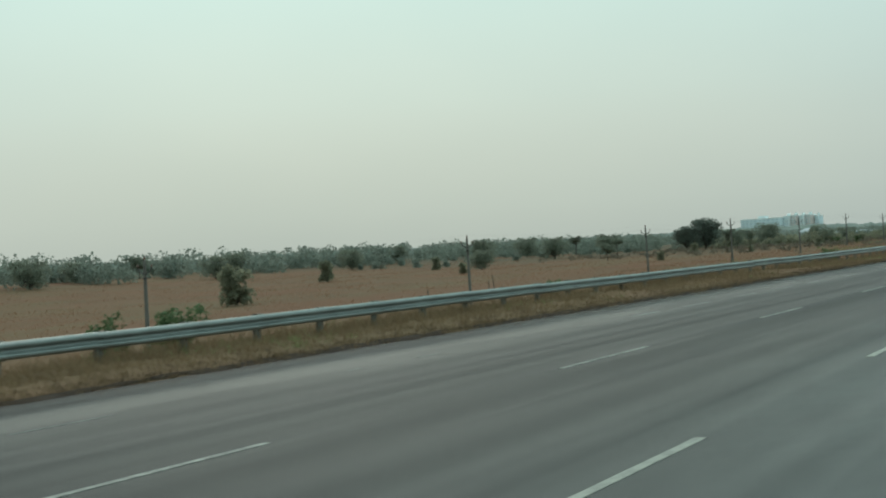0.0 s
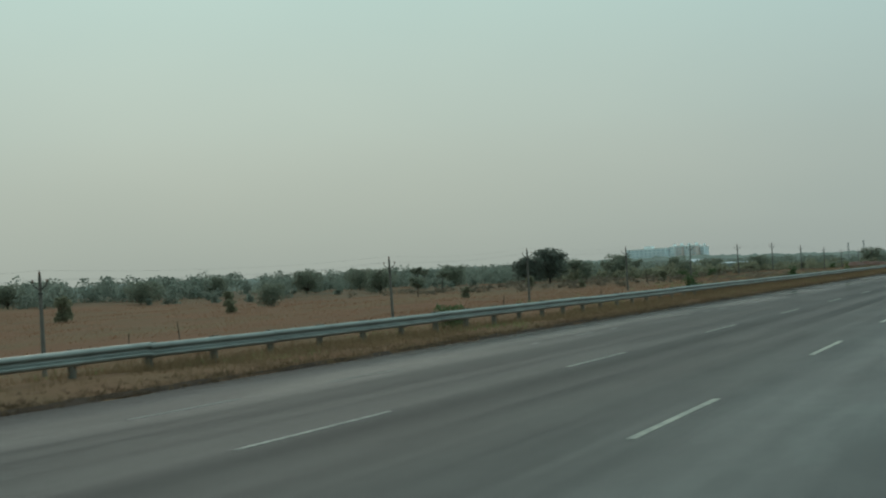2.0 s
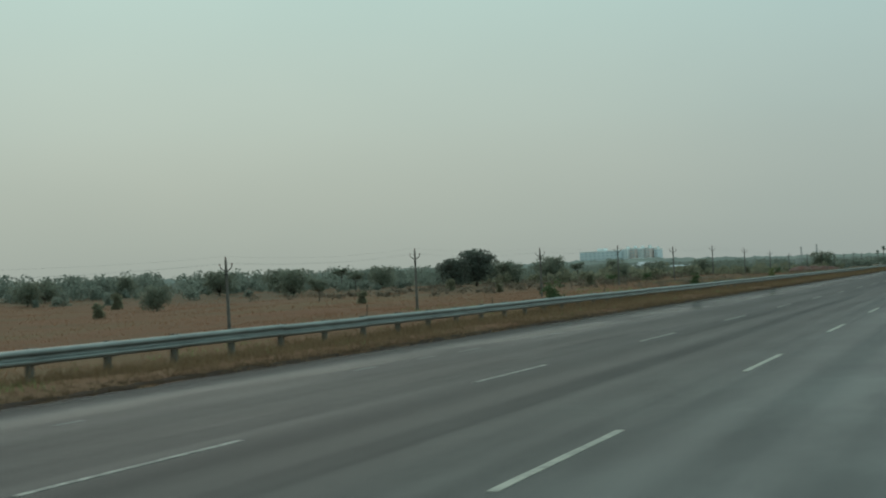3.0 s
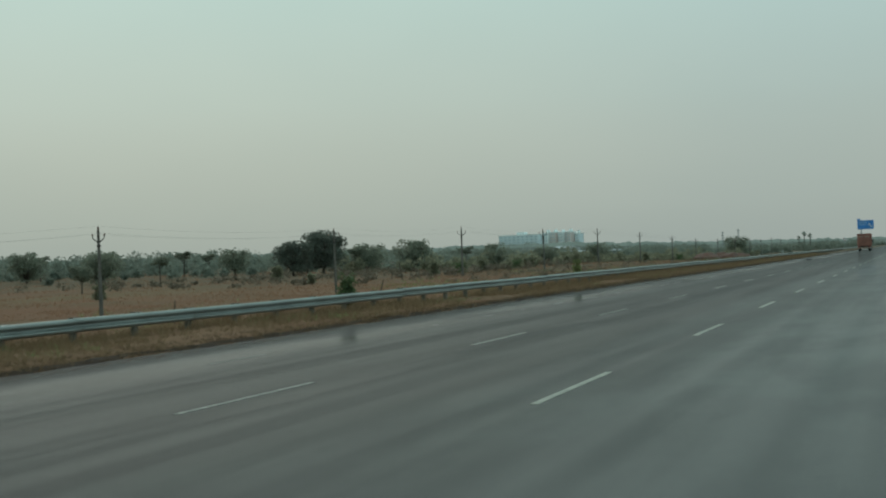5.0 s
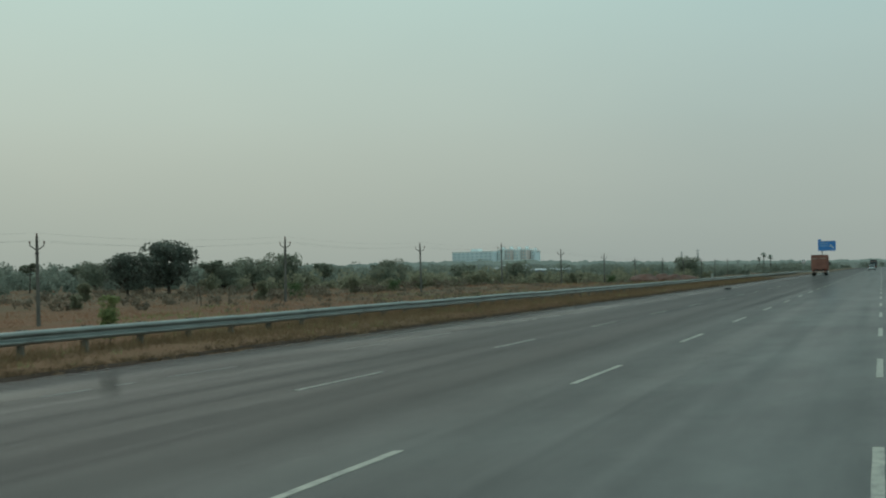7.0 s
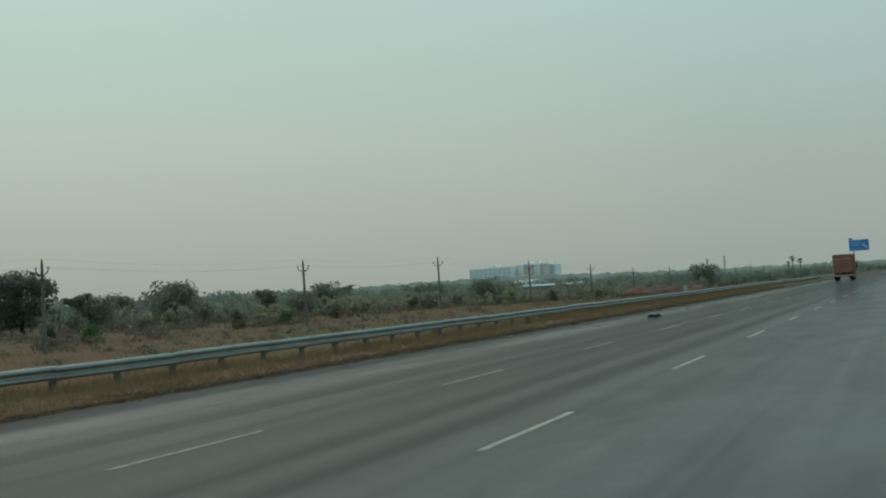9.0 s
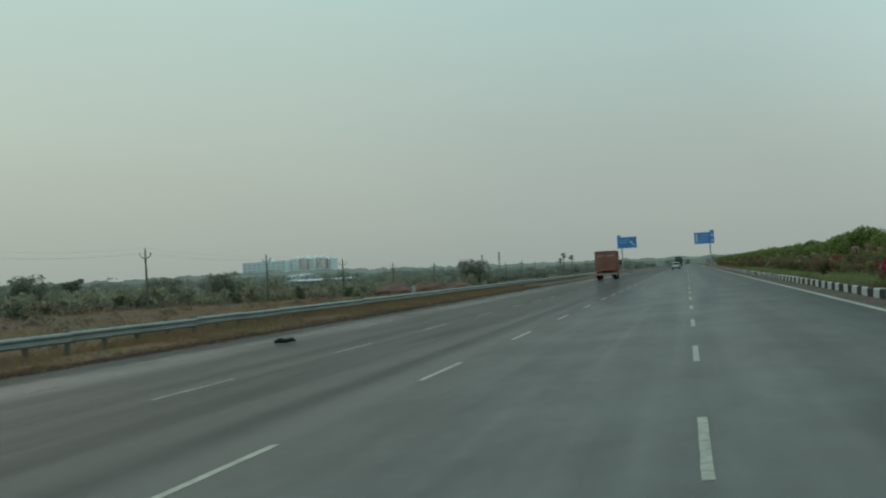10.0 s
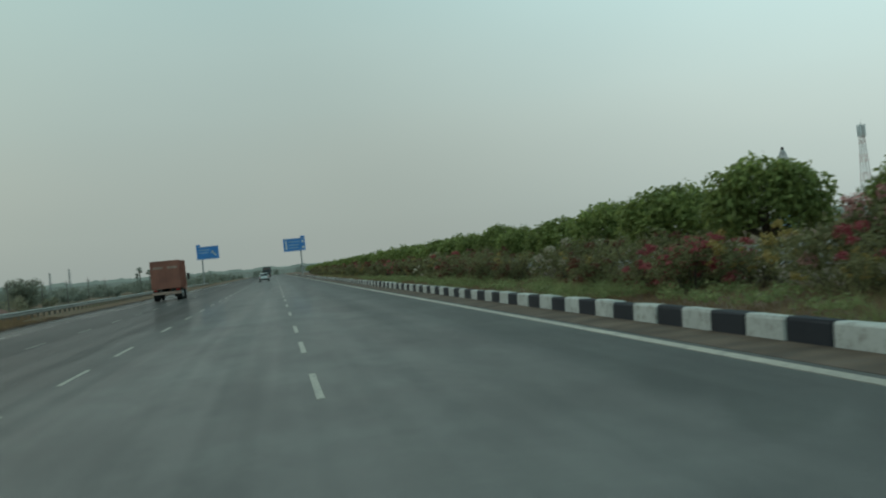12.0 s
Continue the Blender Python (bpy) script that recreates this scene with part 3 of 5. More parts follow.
def build_rail():
    rail = thing("guard_rail", "galvanised steel W-beam guard rail on short posts", "guard rail", (RAIL_X, 0, 0))
    prof = rail_profile()
    zc = RAIL_TOP - 0.156
    bm = bmesh.new()
    ring = [(x, z) for x, z in prof] + [(x - 0.006, z) for x, z in prof[::-1]]
    a = [bm.verts.new((x, 0, z)) for x, z in ring]
    b = [bm.verts.new((x, 4.54, z)) for x, z in ring]
    for i in range(len(ring)):
        j = (i + 1) % len(ring)
        bm.faces.new((a[i], a[j], b[j], b[i]))
    for y, s in ((0.10, 1), (0.22, 1)):
        for z in (-0.075, 0.075):
            box(bm, 0.070, 0.092, y - 0.02, y + 0.02, z - 0.02, z + 0.02)
    panel = mesh_of(bm, "beam", M["steel"])
    bm = bmesh.new()
    box(bm, -0.075, 0.075, -0.004, 0.004, -1.10, 0.36)
    box(bm, -0.079, -0.073, -0.04, 0.04, -1.10, 0.36)
    box(bm, 0.073, 0.079, -0.04, 0.04, -1.10, 0.36)
    postm = mesh_of(bm, "post", M["post"])
    bm = bmesh.new()
    box(bm, -0.07, 0.10, -0.05, 0.05, -0.17, 0.17, 0.006)
    blockm = mesh_of(bm, "spacer", M["post"])
    y = 48.3 - 4.52 * 18
    k = 0
    r = random.Random(3)
    while y < 560:
        wob = r.uniform(-0.012, 0.012)
        part("beam", panel, None, rail, m=pose(0.004 * (k % 2), y, zc + wob, r.uniform(-0.15, 0.15), 0, 0))
        for d in (0.16, 2.42):
            if y < 420:
                part("post", postm, None, rail, m=pose(-0.16, y + d, zc - 0.19 + wob, 0, r.uniform(-1.5, 1.5), 0))
                part("spacer", blockm, None, rail, m=pose(-0.115, y + d + 0.06, zc + wob))
        y += 4.52
        k += 1


build_rail()


# ---- utility poles and their wires ----
def build_pole():
    pole = thing("utility_pole", "weathered concrete utility pole with a forked iron crossarm", "utility pole", group="utility poles along the field")
    bm = bmesh.new()
    tube(bm, [(0, 0, -0.6), (0, 0, 3), (0, 0, 6.9)], [0.17, 0.14, 0.10], 8)
    part("shaft", bm, M["concrete"], pole)
    for s in (-1, 1):
        bm = bmesh.new()
        tube(bm, [(0, 0, 5.85), (0.35 * s, 0, 6.05), (0.62 * s, 0, 6.22)], [0.045, 0.045, 0.04], 6)
        tube(bm, [(0.62 * s, 0, 6.22), (0.66 * s, 0, 6.42)], [0.04, 0.035], 6)
        arm = part("crossarm", bm, M["iron"], pole, "iron crossarm")
        bm = bmesh.new()
        tube(bm, [(0.66 * s, 0, 6.42), (0.66 * s, 0, 6.47), (0.66 * s, 0, 6.52), (0.66 * s, 0, 6.60)], [0.05, 0.09, 0.06, 0.03], 8)
        part("insulator", bm, M["porcelain"], arm, "brown porcelain insulator")
    bm = bmesh.new()
    tube(bm, [(0, 0, 6.9), (0, 0, 7.02), (0, 0, 7.08), (0, 0, 7.2)], [0.05, 0.09, 0.06, 0.03], 8)
    part("insulator", bm, M["porcelain"], pole, "brown porcelain insulator")
    bm = bmesh.new()
    tube(bm, [(0, 0, 5.55), (0, 0, 5.68)], [0.16, 0.16], 8)
    part("clamp", bm, M["iron"], pole)
    return pole


POLE_X = -55.7
POLE_Y = [56.2, 97.2, 141.7, 176.3, 213.9, 251.7, 289.3, 324.2, 361.2, 397.0, 432.6, 470, 507, 544, 581, 618, 655]
pole_top = []


def build_poles():
    r = random.Random(11)
    first = build_pole()
    for i, y in enumerate(POLE_Y):
        z = float(land_z(np.array(POLE_X), np.array(y))) 
        m = pose(POLE_X + r.uniform(-0.2, 0.2), y, z, r.uniform(-1.0, 1.0), r.uniform(-0.8, 0.8), r.uniform(-8, 8)) @ Matrix.Diagonal((0.91, 0.91, 0.91, 1))
        ob = first if i == 0 else copy_thing(first, m)
        ob.matrix_basis = m
        pole_top.append(m)
    for nx, nz in ((-0.66, 6.6), (0.66, 6.6), (0.0, 7.2)):
        for a, b in list(zip(pole_top, pole_top[1:]))[:11]:
            p, q = a @ Vector((nx, 0, nz)), b @ Vector((nx, 0, nz))
            bm = bmesh.new()
            pts = [p.lerp(q, k / 8) - Vector((0, 0, 0.45 * k / 2 * (1 - k / 8))) for k in range(9)]
            tube(bm, pts, [0.005] * 9, 4, cap=False)
            tagged(part("overhead_wire", bm, M["wire"]), "thin sagging overhead wire strung between two poles", "wire", "overhead wires")


build_poles()


# ---- foliage ----
def leaf_cloud(centres, radii, count, size, gen, squash=0.8, droop=0.3, keep_low=-0.6, tidy=False, plump=0.45, shell=0.45, toss=0.5):
    """Small pointed leaf cards over the shells of several clumps."""
    centres, radii = np.asarray(centres, float), np.asarray(radii, float)
    w = radii ** 2
    pick = gen.choice(len(centres), count, p=w / w.sum())
    d = gen.standard_normal((count, 3))
    d /= np.linalg.norm(d, axis=1)[:, None]
    d[:, 2] = np.where(d[:, 2] < keep_low, -d[:, 2] * 0.5, d[:, 2])
    rad = radii[pick] * (0.55 + 0.5 * gen.random(count) ** 0.6)
    ragged = 1 + 0.16 * np.sin(d[:, 0] * 7 + pick) * np.sin(d[:, 1] * 6 + 2 * pick) + 0.08 * gen.standard_normal(count)
    if tidy:
        rad = radii[pick] * (shell + (0.97 - shell) * gen.random(count) ** 0.5)
        ragged = 1 + 0.10 * np.sin(d[:, 0] * 7 + pick) * np.sin(d[:, 1] * 6 + 2 * pick)
    pos = centres[pick] + d * (rad * ragged)[:, None] * np.array([1, 1, squash])
    n = d + (toss if tidy else 0.9) * gen.standard_normal((count, 3))
    n[:, 2] += 0.35 if toss < 1 else 0.0
    n /= np.linalg.norm(n, axis=1)[:, None]
    t = gen.standard_normal((count, 3))
    t[:, 2] -= droop
    t -= n * (t * n).sum(1)[:, None]
    t /= np.linalg.norm(t, axis=1)[:, None] + 1e-9
    b = np.cross(n, t)
    s = size * (0.6 + 0.8 * gen.random(count))[:, None]
    v = np.stack([pos - t * s, pos + b * s * plump + n * s * 0.1, pos + t * s, pos - b * s * plump + n * s * 0.1], 1)
    return v.reshape(-1, 3), np.arange(count * 4).reshape(-1, 4)


def tree_model(name, label, category, group, height, spread, material, count, leaf, seed, trunk=0.3, clumps=14, flat=0.75, base=0.35, low=-0.6, stems=1, full=1.0):
    """A tapered trunk with limbs and a crown of leaf clumps."""
    r = random.Random(seed)
    gen = np.random.default_rng(seed)
    tree = thing(name, label, category, group=group)
    zc = height * (1 + base) / 2
    half = height * (1 - base) / 2
    cs, rs = [], []
    for k in range(clumps):
        a = r.uniform(0, math.tau)
        u = math.sqrt(r.random())
        h = r.uniform(-0.75, 0.72)
        rr = spread * 0.5 * u * math.sqrt(max(0.05, 1 - (h * 0.85) ** 2)) * 0.8
        cs.append((rr * math.cos(a), rr * math.sin(a), zc + h * half))
        rs.append(full * r.uniform(0.20, 0.34) * min(spread * 0.62, half * 2.0))
    cs.append((0, 0, zc))
    rs.append(min(spread * 0.3, half * 0.8))
    bm = bmesh.new()
    for s in range(stems):
        ox, oy = (r.uniform(-0.25, 0.25), r.uniform(-0.25, 0.25)) if stems > 1 else (0, 0)
        lean = (r.uniform(-0.06, 0.06) * height, r.uniform(-0.06, 0.06) * height)
        th = height * (base + 0.18)
        tr = trunk / 2 / math.sqrt(stems)
        tube(bm, [(ox, oy, -0.35), (ox + lean[0] * 0.3, oy + lean[1] * 0.3, th * 0.45), (ox + lean[0], oy + lean[1], th)], [tr * 1.35, tr, tr * 0.6], 8)
    part("trunk", bm, M["bark"], tree, smooth=True)
    bm = bmesh.new()
    for c, q in list(zip(cs, rs))[:-1]:
        p0 = Vector((lean[0] * 0.8, lean[1] * 0.8, th * r.uniform(0.6, 0.95)))
        p2 = Vector(c)
        p1 = p0.lerp(p2, 0.5) + Vector((0, 0, -0.06 * height))
        tube(bm, [p0, p1, p2], [trunk * 0.22, trunk * 0.13, trunk * 0.05], 5)
    part("branchwork", bm, M["bark"], tree, smooth=True)
    v, f = leaf_cloud(cs, rs, count, leaf, gen, flat, keep_low=low, tidy=full != 1.0, plump=0.45 if full == 1.0 else 0.65, shell=0.72, toss=1.6)
    part("crown", array_mesh("crown", v, f, material), None, tree)
    return tree


def place(model, spots):
    """Copies of a model at (x, y, scale, turn), sunk a little into the land; the first takes the model itself."""
    for i, (x, y, s, turn) in enumerate(spots):
        z = float(land_z(np.array(float(x)), np.array(float(y))))
        ob = model if i == 0 else copy_thing(model, Matrix.Identity(4))
        ob.matrix_basis = pose(x, y, z - 0.03, 0, 0, turn) @ Matrix.Diagonal((s, s, s, 1))


def build_field_trees():
    big = tree_model("broadleaf_tree", "large dark rounded broadleaf tree in the field", "tree", "field trees", 7.6, 9.5, M["leaf_dark"], 6200, 0.20, 21, 0.5, 34, 0.85, 0.10, full=0.95)
    place(big, [(-102.6, 303, 1.04, 0), (-105, 296, 0.82, 130)])
    dome = tree_model("scrub_tree", "low domed thorn tree with grey-green foliage", "tree", "field trees", 6.0, 8.6, M["leaf_olive"], 3200, 0.203, 22, 0.3, 40, 0.85, 0.02, full=0.92)
    place(dome, [(-121, 363, 1.12, 66), (-60, 546, 1.2, 60), (-164.3, 295.1, 1.0, 140), (-160.1, 314.1, 0.95, 20), (-97.5, 311, 0.8, 66), (-90.7, 318.5, 1.0, 0), (-135, 280, 0.95, 200), (-86, 352, 0.85, 150), (-120, 215, 0.7, 300),
                 (-78, 330, 0.6, 20), (-150, 350, 1.0, 45), (-170, 240, 0.8, 10), (-88, 400, 0.9, 75), (-190, 160, 1.0, 99), (-178, 200, 0.85, 12), (-200, 232, 0.9, 210), (-186, 262, 0.8, 121), (-205, 185, 0.8, 33), (-196, 300, 0.9, 3), (-71, 383, 0.85, 180)])
    umb = tree_model("acacia_tree", "thin flat-topped acacia above the scrub", "tree", "field trees", 6.2, 5.0, M["leaf_olive"], 2200, 0.16, 23, 0.22, 14, 0.42, 0.58)
    place(umb, [(-153.8, 334.3, 1.0, 0), (-98, 308, 0.85, 50), (-165, 300, 0.9, 90), (-110, 262, 0.8, 140), (-170, 370, 0.95, 10), (-120, 426, 1.15, 70)])
    lone = tree_model("field_tree", "small round-headed field tree on a bare trunk", "tree", "field trees", 6.6, 4.8, M["leaf_olive"], 3600, 0.14, 28, 0.26, 22, 0.95, 0.36, full=0.95)
    place(lone, [(-116.4, 386.3, 1.0, 0), (-123, 351, 0.95, 100), (-97.7, 227.3, 0.62, 40), (-108.5, 308, 0.92, 210), (-206, 205, 0.9, 60)])
    shrub = tree_model("field_bush", "dry olive bush standing in the grass field", "bush", "field bushes", 3.1, 2.7, M["leaf_bush"], 2500, 0.13, 24, 0.12, 44, 1.0, -0.05, stems=3, full=0.88)
    place(shrub, [(-99.5, 115.4, 1.7, 0), (-132.5, 178.8, 1.3, 77), (-78, 205, 0.6, 200),
                  (-64, 262, 0.7, 80), (-70, 300, 0.75, 33), (-62, 330, 0.7, 190), (-68, 352, 0.9, 44), (-60, 388, 0.8, 0), (-72, 240, 0.5, 9), (-66, 410, 0.9, 70), (-110, 190, 0.7, 15),
                  (-140, 230, 1.0, 70), (-95, 272, 0.8, 110), (-64, 440, 0.9, 60), (-58, 470, 0.8, 30), (-75, 455, 1.0, 99)])
    green = tree_model("green_bush", "fresh green bush by the rail", "bush", "green roadside bushes", 1.6, 2.0, M["leaf_green"], 1300, 0.075, 25, 0.05, 9, 0.9, 0.05, stems=3)
    place(green, [(-19.6, 20.9, 0.80, 0), (-19.2, 79.8, 0.72, 200), (-19.0, 38.8, 0.4, 0),
                  (-60, 262, 1.2, 70), (-64, 300, 1.2, 10), (-52, 388, 1.2, 33)])
    tall = tree_model("upright_bush", "upright dull green bush behind the guard rail", "bush", "upright bushes", 2.2, 1.35, M["leaf_green"], 1500, 0.08, 30, 0.05, 34, 1.1, 0.05, stems=3)
    place(tall, [(-21.7, 122.15, 1.0, 40), (-21.0, 20.25, 0.78, 100), (-18.3, 140.4, 0.62, 210)])
    slim = tree_model("green_sapling", "slim light green sapling behind the guard rail", "sapling", "", 1.45, 0.55, M["grass"], 1000, 0.045, 29, 0.03, 44, 1.3, 0.1, full=0.95)
    place(slim, [(-18.2, 169.95, 1.0, 0)])


build_field_trees()


def build_far_wood():
    """The belt of trees behind the field, its leaf colour paled for haze."""
    gen = np.random.default_rng(31)
    vs, fs, base = [], [], 0
    vs3, fs3, base3 = [], [], 0
    spots = []
    for band_x, band_w, y_a, y_b, n, h0, h1 in ((-205, 44, 60, 520, 190, 3.5, 7.2), (-285, 90, 60, 900, 220, 5.5, 9.0), (-150, 60, 430, 960, 150, 3.5, 7.5), (-75, 50, 520, 960, 110, 2.5, 5.0),
                                                (-92, 70, 340, 720, 130, 1.8, 4.2), (-165, 60, 235, 430, 60, 1.4, 3.2), (-84, 46, 300, 480, 110, 1.3, 3.4), (-38, 36, 640, 950, 45, 2.5, 6.0), (0, 160, 966, 978, 30, 2.5, 6.0)):
        for _ in range(n):
            spots.append((band_x + gen.uniform(-band_w / 2, band_w / 2), gen.uniform(y_a, y_b), gen.uniform(h0, h1)))
    for x, y, h in spots:
        k = 11
        z = float(land_z(np.array(x), np.array(y)))
        w = h * gen.uniform(0.8, 1.5)
        up = gen.uniform(0.06, 0.72, k)
        wide = w * np.sqrt(np.clip(1.05 - (up / 0.8) ** 2, 0.15, 1))
        cs = np.stack([x + gen.uniform(-0.45, 0.45, k) * wide, y + gen.uniform(-0.45, 0.45, k) * wide, z + h * up], -1)
        rs = gen.uniform(0.20, 0.33, k) * h
        v, f = leaf_cloud(cs, rs, 300, 0.069 * h ** 0.7 + 0.076, gen, 0.95, keep_low=-0.95, tidy=True, plump=0.85, shell=0.80, toss=2.0)
        if x > -135 and y < 560:
            vs3.append(v)
            fs3.append(f + base3)
            base3 += len(v)
        else:
            vs.append(v)
            fs.append(f + base)
            base += len(v)
    vs2, fs2, base2 = [], [], 0
    for _ in range(260):
        x, y, h = gen.uniform(-120, -58), gen.uniform(235, 470), gen.uniform(0.7, 1.7)
        z = float(land_z(np.array(x), np.array(y)))
        cs = np.stack([x + gen.uniform(-1, 1, 6) * h, y + gen.uniform(-1, 1, 6) * h, z + h * gen.uniform(0.1, 0.6, 6)], -1)
        v, f = leaf_cloud(cs, gen.uniform(0.3, 0.45, 6) * h, 100, 0.16, gen, 0.9, keep_low=-0.95, tidy=True, plump=0.6)
        vs2.append(v)
        fs2.append(f + base2)
        base2 += len(v)
    for _ in range(150):
        x, y, h = gen.uniform(-62, -23), gen.uniform(228, 330), gen.uniform(0.35, 0.95)
        z = float(land_z(np.array(x), np.array(y)))
        cs = np.stack([x + gen.uniform(-1, 1, 6) * h, y + gen.uniform(-1, 1, 6) * h, z + h * gen.uniform(0.1, 0.6, 6)], -1)
        v, f = leaf_cloud(cs, gen.uniform(0.3, 0.45, 6) * h, 110, 0.07, gen, 0.9, keep_low=-0.95, tidy=True, plump=0.5)
        vs2.append(v)
        fs2.append(f + base2)
        base2 += len(v)
    me = array_mesh("dry_scrub", np.concatenate(vs2), np.concatenate(fs2), M["leaf_dry"])
    tagged(new("dry_scrub", me), "brown dry scrub at the foot of the field trees", "scrub", kind="stuff")
    me = array_mesh("scrub_thicket", np.concatenate(vs3), np.concatenate(fs3), M["leaf_bush"])
    tagged(new("scrub_thicket", me), "olive brown thicket of low scrub beside the field", "scrub", kind="stuff")
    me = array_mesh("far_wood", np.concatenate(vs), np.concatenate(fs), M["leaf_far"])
    tagged(new("far_wood", me), "grey-green belt of scrub trees beyond the field, haze put into its colour", "woodland", kind="stuff")


build_far_wood()


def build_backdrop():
    """Low wooded land on the horizon, hazed by the glow of its own material."""
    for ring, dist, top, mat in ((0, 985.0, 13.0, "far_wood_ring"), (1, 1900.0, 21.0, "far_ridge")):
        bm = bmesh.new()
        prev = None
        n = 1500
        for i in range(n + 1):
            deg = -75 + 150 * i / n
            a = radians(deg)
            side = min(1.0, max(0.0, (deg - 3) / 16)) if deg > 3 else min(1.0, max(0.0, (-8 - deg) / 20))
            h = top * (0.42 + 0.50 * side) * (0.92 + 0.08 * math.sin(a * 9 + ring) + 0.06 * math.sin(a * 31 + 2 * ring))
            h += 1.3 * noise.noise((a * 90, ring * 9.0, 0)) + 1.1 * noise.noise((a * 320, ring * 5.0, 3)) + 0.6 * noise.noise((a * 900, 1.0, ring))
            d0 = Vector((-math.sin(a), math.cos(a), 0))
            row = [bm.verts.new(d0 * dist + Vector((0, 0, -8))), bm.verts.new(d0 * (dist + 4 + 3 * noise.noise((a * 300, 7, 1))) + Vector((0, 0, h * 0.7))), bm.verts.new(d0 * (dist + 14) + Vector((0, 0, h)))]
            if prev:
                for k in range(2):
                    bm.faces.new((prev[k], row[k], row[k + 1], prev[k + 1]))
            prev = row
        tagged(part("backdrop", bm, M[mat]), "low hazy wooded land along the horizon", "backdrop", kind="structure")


build_backdrop()


def tufts(name, label, xs, ys, heights, material, gen, blades=5, width=0.02, spread=0.10, splay=0.35):
    n = len(xs)
    z = land_z(xs, ys)
    p = np.repeat(np.stack([xs, ys, z], -1), blades, 0)
    p[:, :2] += gen.normal(0, spread, (n * blades, 2))
    h = np.repeat(heights, blades) * gen.uniform(0.55, 1.15, n * blades)
    a = gen.uniform(0, math.tau, n * blades)
    side = np.stack([np.cos(a), np.sin(a), np.zeros_like(a)], -1) * (width * gen.uniform(0.6, 1.4, n * blades))[:, None]
    lean = gen.normal(0, splay, (n * blades, 2)) * h[:, None]
    top = p + np.concatenate([lean, h[:, None]], 1)
    p[:, 2] -= 0.03
    v = np.stack([p - side, p + side, top], 1).reshape(-1, 3)
    me = array_mesh(name, v, np.arange(len(v)).reshape(-1, 3), material)
    return tagged(new(name, me), label, "grass", kind="stuff")


def build_grass():
    gen = np.random.default_rng(41)

    def patchy(n, x0, x1, y0, y1, cut=0.0, sc=0.35):
        x, y = gen.uniform(x0, x1, n), gen.uniform(y0, y1, n)
        q = np.sin(x * sc * 1.7 + np.sin(y * sc) * 2) + np.sin(y * sc * 0.8 + 1.3 * np.sin(x * sc * 0.9)) + gen.normal(0, 0.5, n)
        k = q > cut
        return x[k], y[k]

    x, y = patchy(36000, -18.1, -14.45, 2, 330, -1.2)
    tufts("verge_grass", "trampled dry straw grass along the road edge", x, y, gen.uniform(0.04, 0.20, len(x)) * np.interp(x, [-17.2, -15.8], [1.9, 1.0]), M["straw"], gen, 6, 0.010, 0.07, 0.5)
    # brown edge tufts, coloured dark to stand in for the grass shadow
    n = 22000
    x, y = -14.42 - np.abs(gen.normal(0, 0.42, n)), gen.uniform(2, 330, n)
    tufts("verge_shade_grass", "dark brown grass where the asphalt ends, shade put into its colour", x, y, gen.uniform(0.03, 0.10, n), M["shade_brown"], gen, 5, 0.010, 0.05, 0.6)
    x, y = patchy(30000, -26, -17.4, 2, 340, -0.9)
    tufts("verge_tall_grass", "tall dry straw grass behind the guard rail", x, y, gen.uniform(0.12, 0.50, len(x)) * np.clip((-15.9 - x) / 3.0, 0.5, 1.0), M["straw"], gen, 6, 0.014, 0.10, 0.4)
    x, y = patchy(5000, -18.0, -15.0, 2, 330, 1.1, 0.55)
    tufts("verge_weeds", "olive green weeds among the dry verge grass", x, y, gen.uniform(0.06, 0.22, len(x)), M["weeds"], gen, 5, 0.012, 0.08, 0.5)
    x, y = patchy(30000, -70, -24, 5, 420, -0.9)
    tufts("field_grass_red", "reddish brown dry grass on the field", x, y, gen.uniform(0.08, 0.30, len(x)), M["redstraw"], gen, 5, 0.022, 0.3, 0.8)
    x, y = patchy(18000, -185, -60, 30, 480, -1.0, 0.12)
    tufts("field_grass_far", "reddish brown dry grass on the far field", x, y, gen.uniform(0.14, 0.36, len(x)), M["redstraw"], gen, 4, 0.05, 0.9, 0.8)
    x, y = patchy(14000, -60, -19, 5, 420, 0.9, 0.15)
    tufts("field_grass_green", "olive green weeds on the field", x, y, gen.uniform(0.15, 0.4, len(x)), M["grass"], gen, 5, 0.025, 0.15, 0.4)


build_grass()


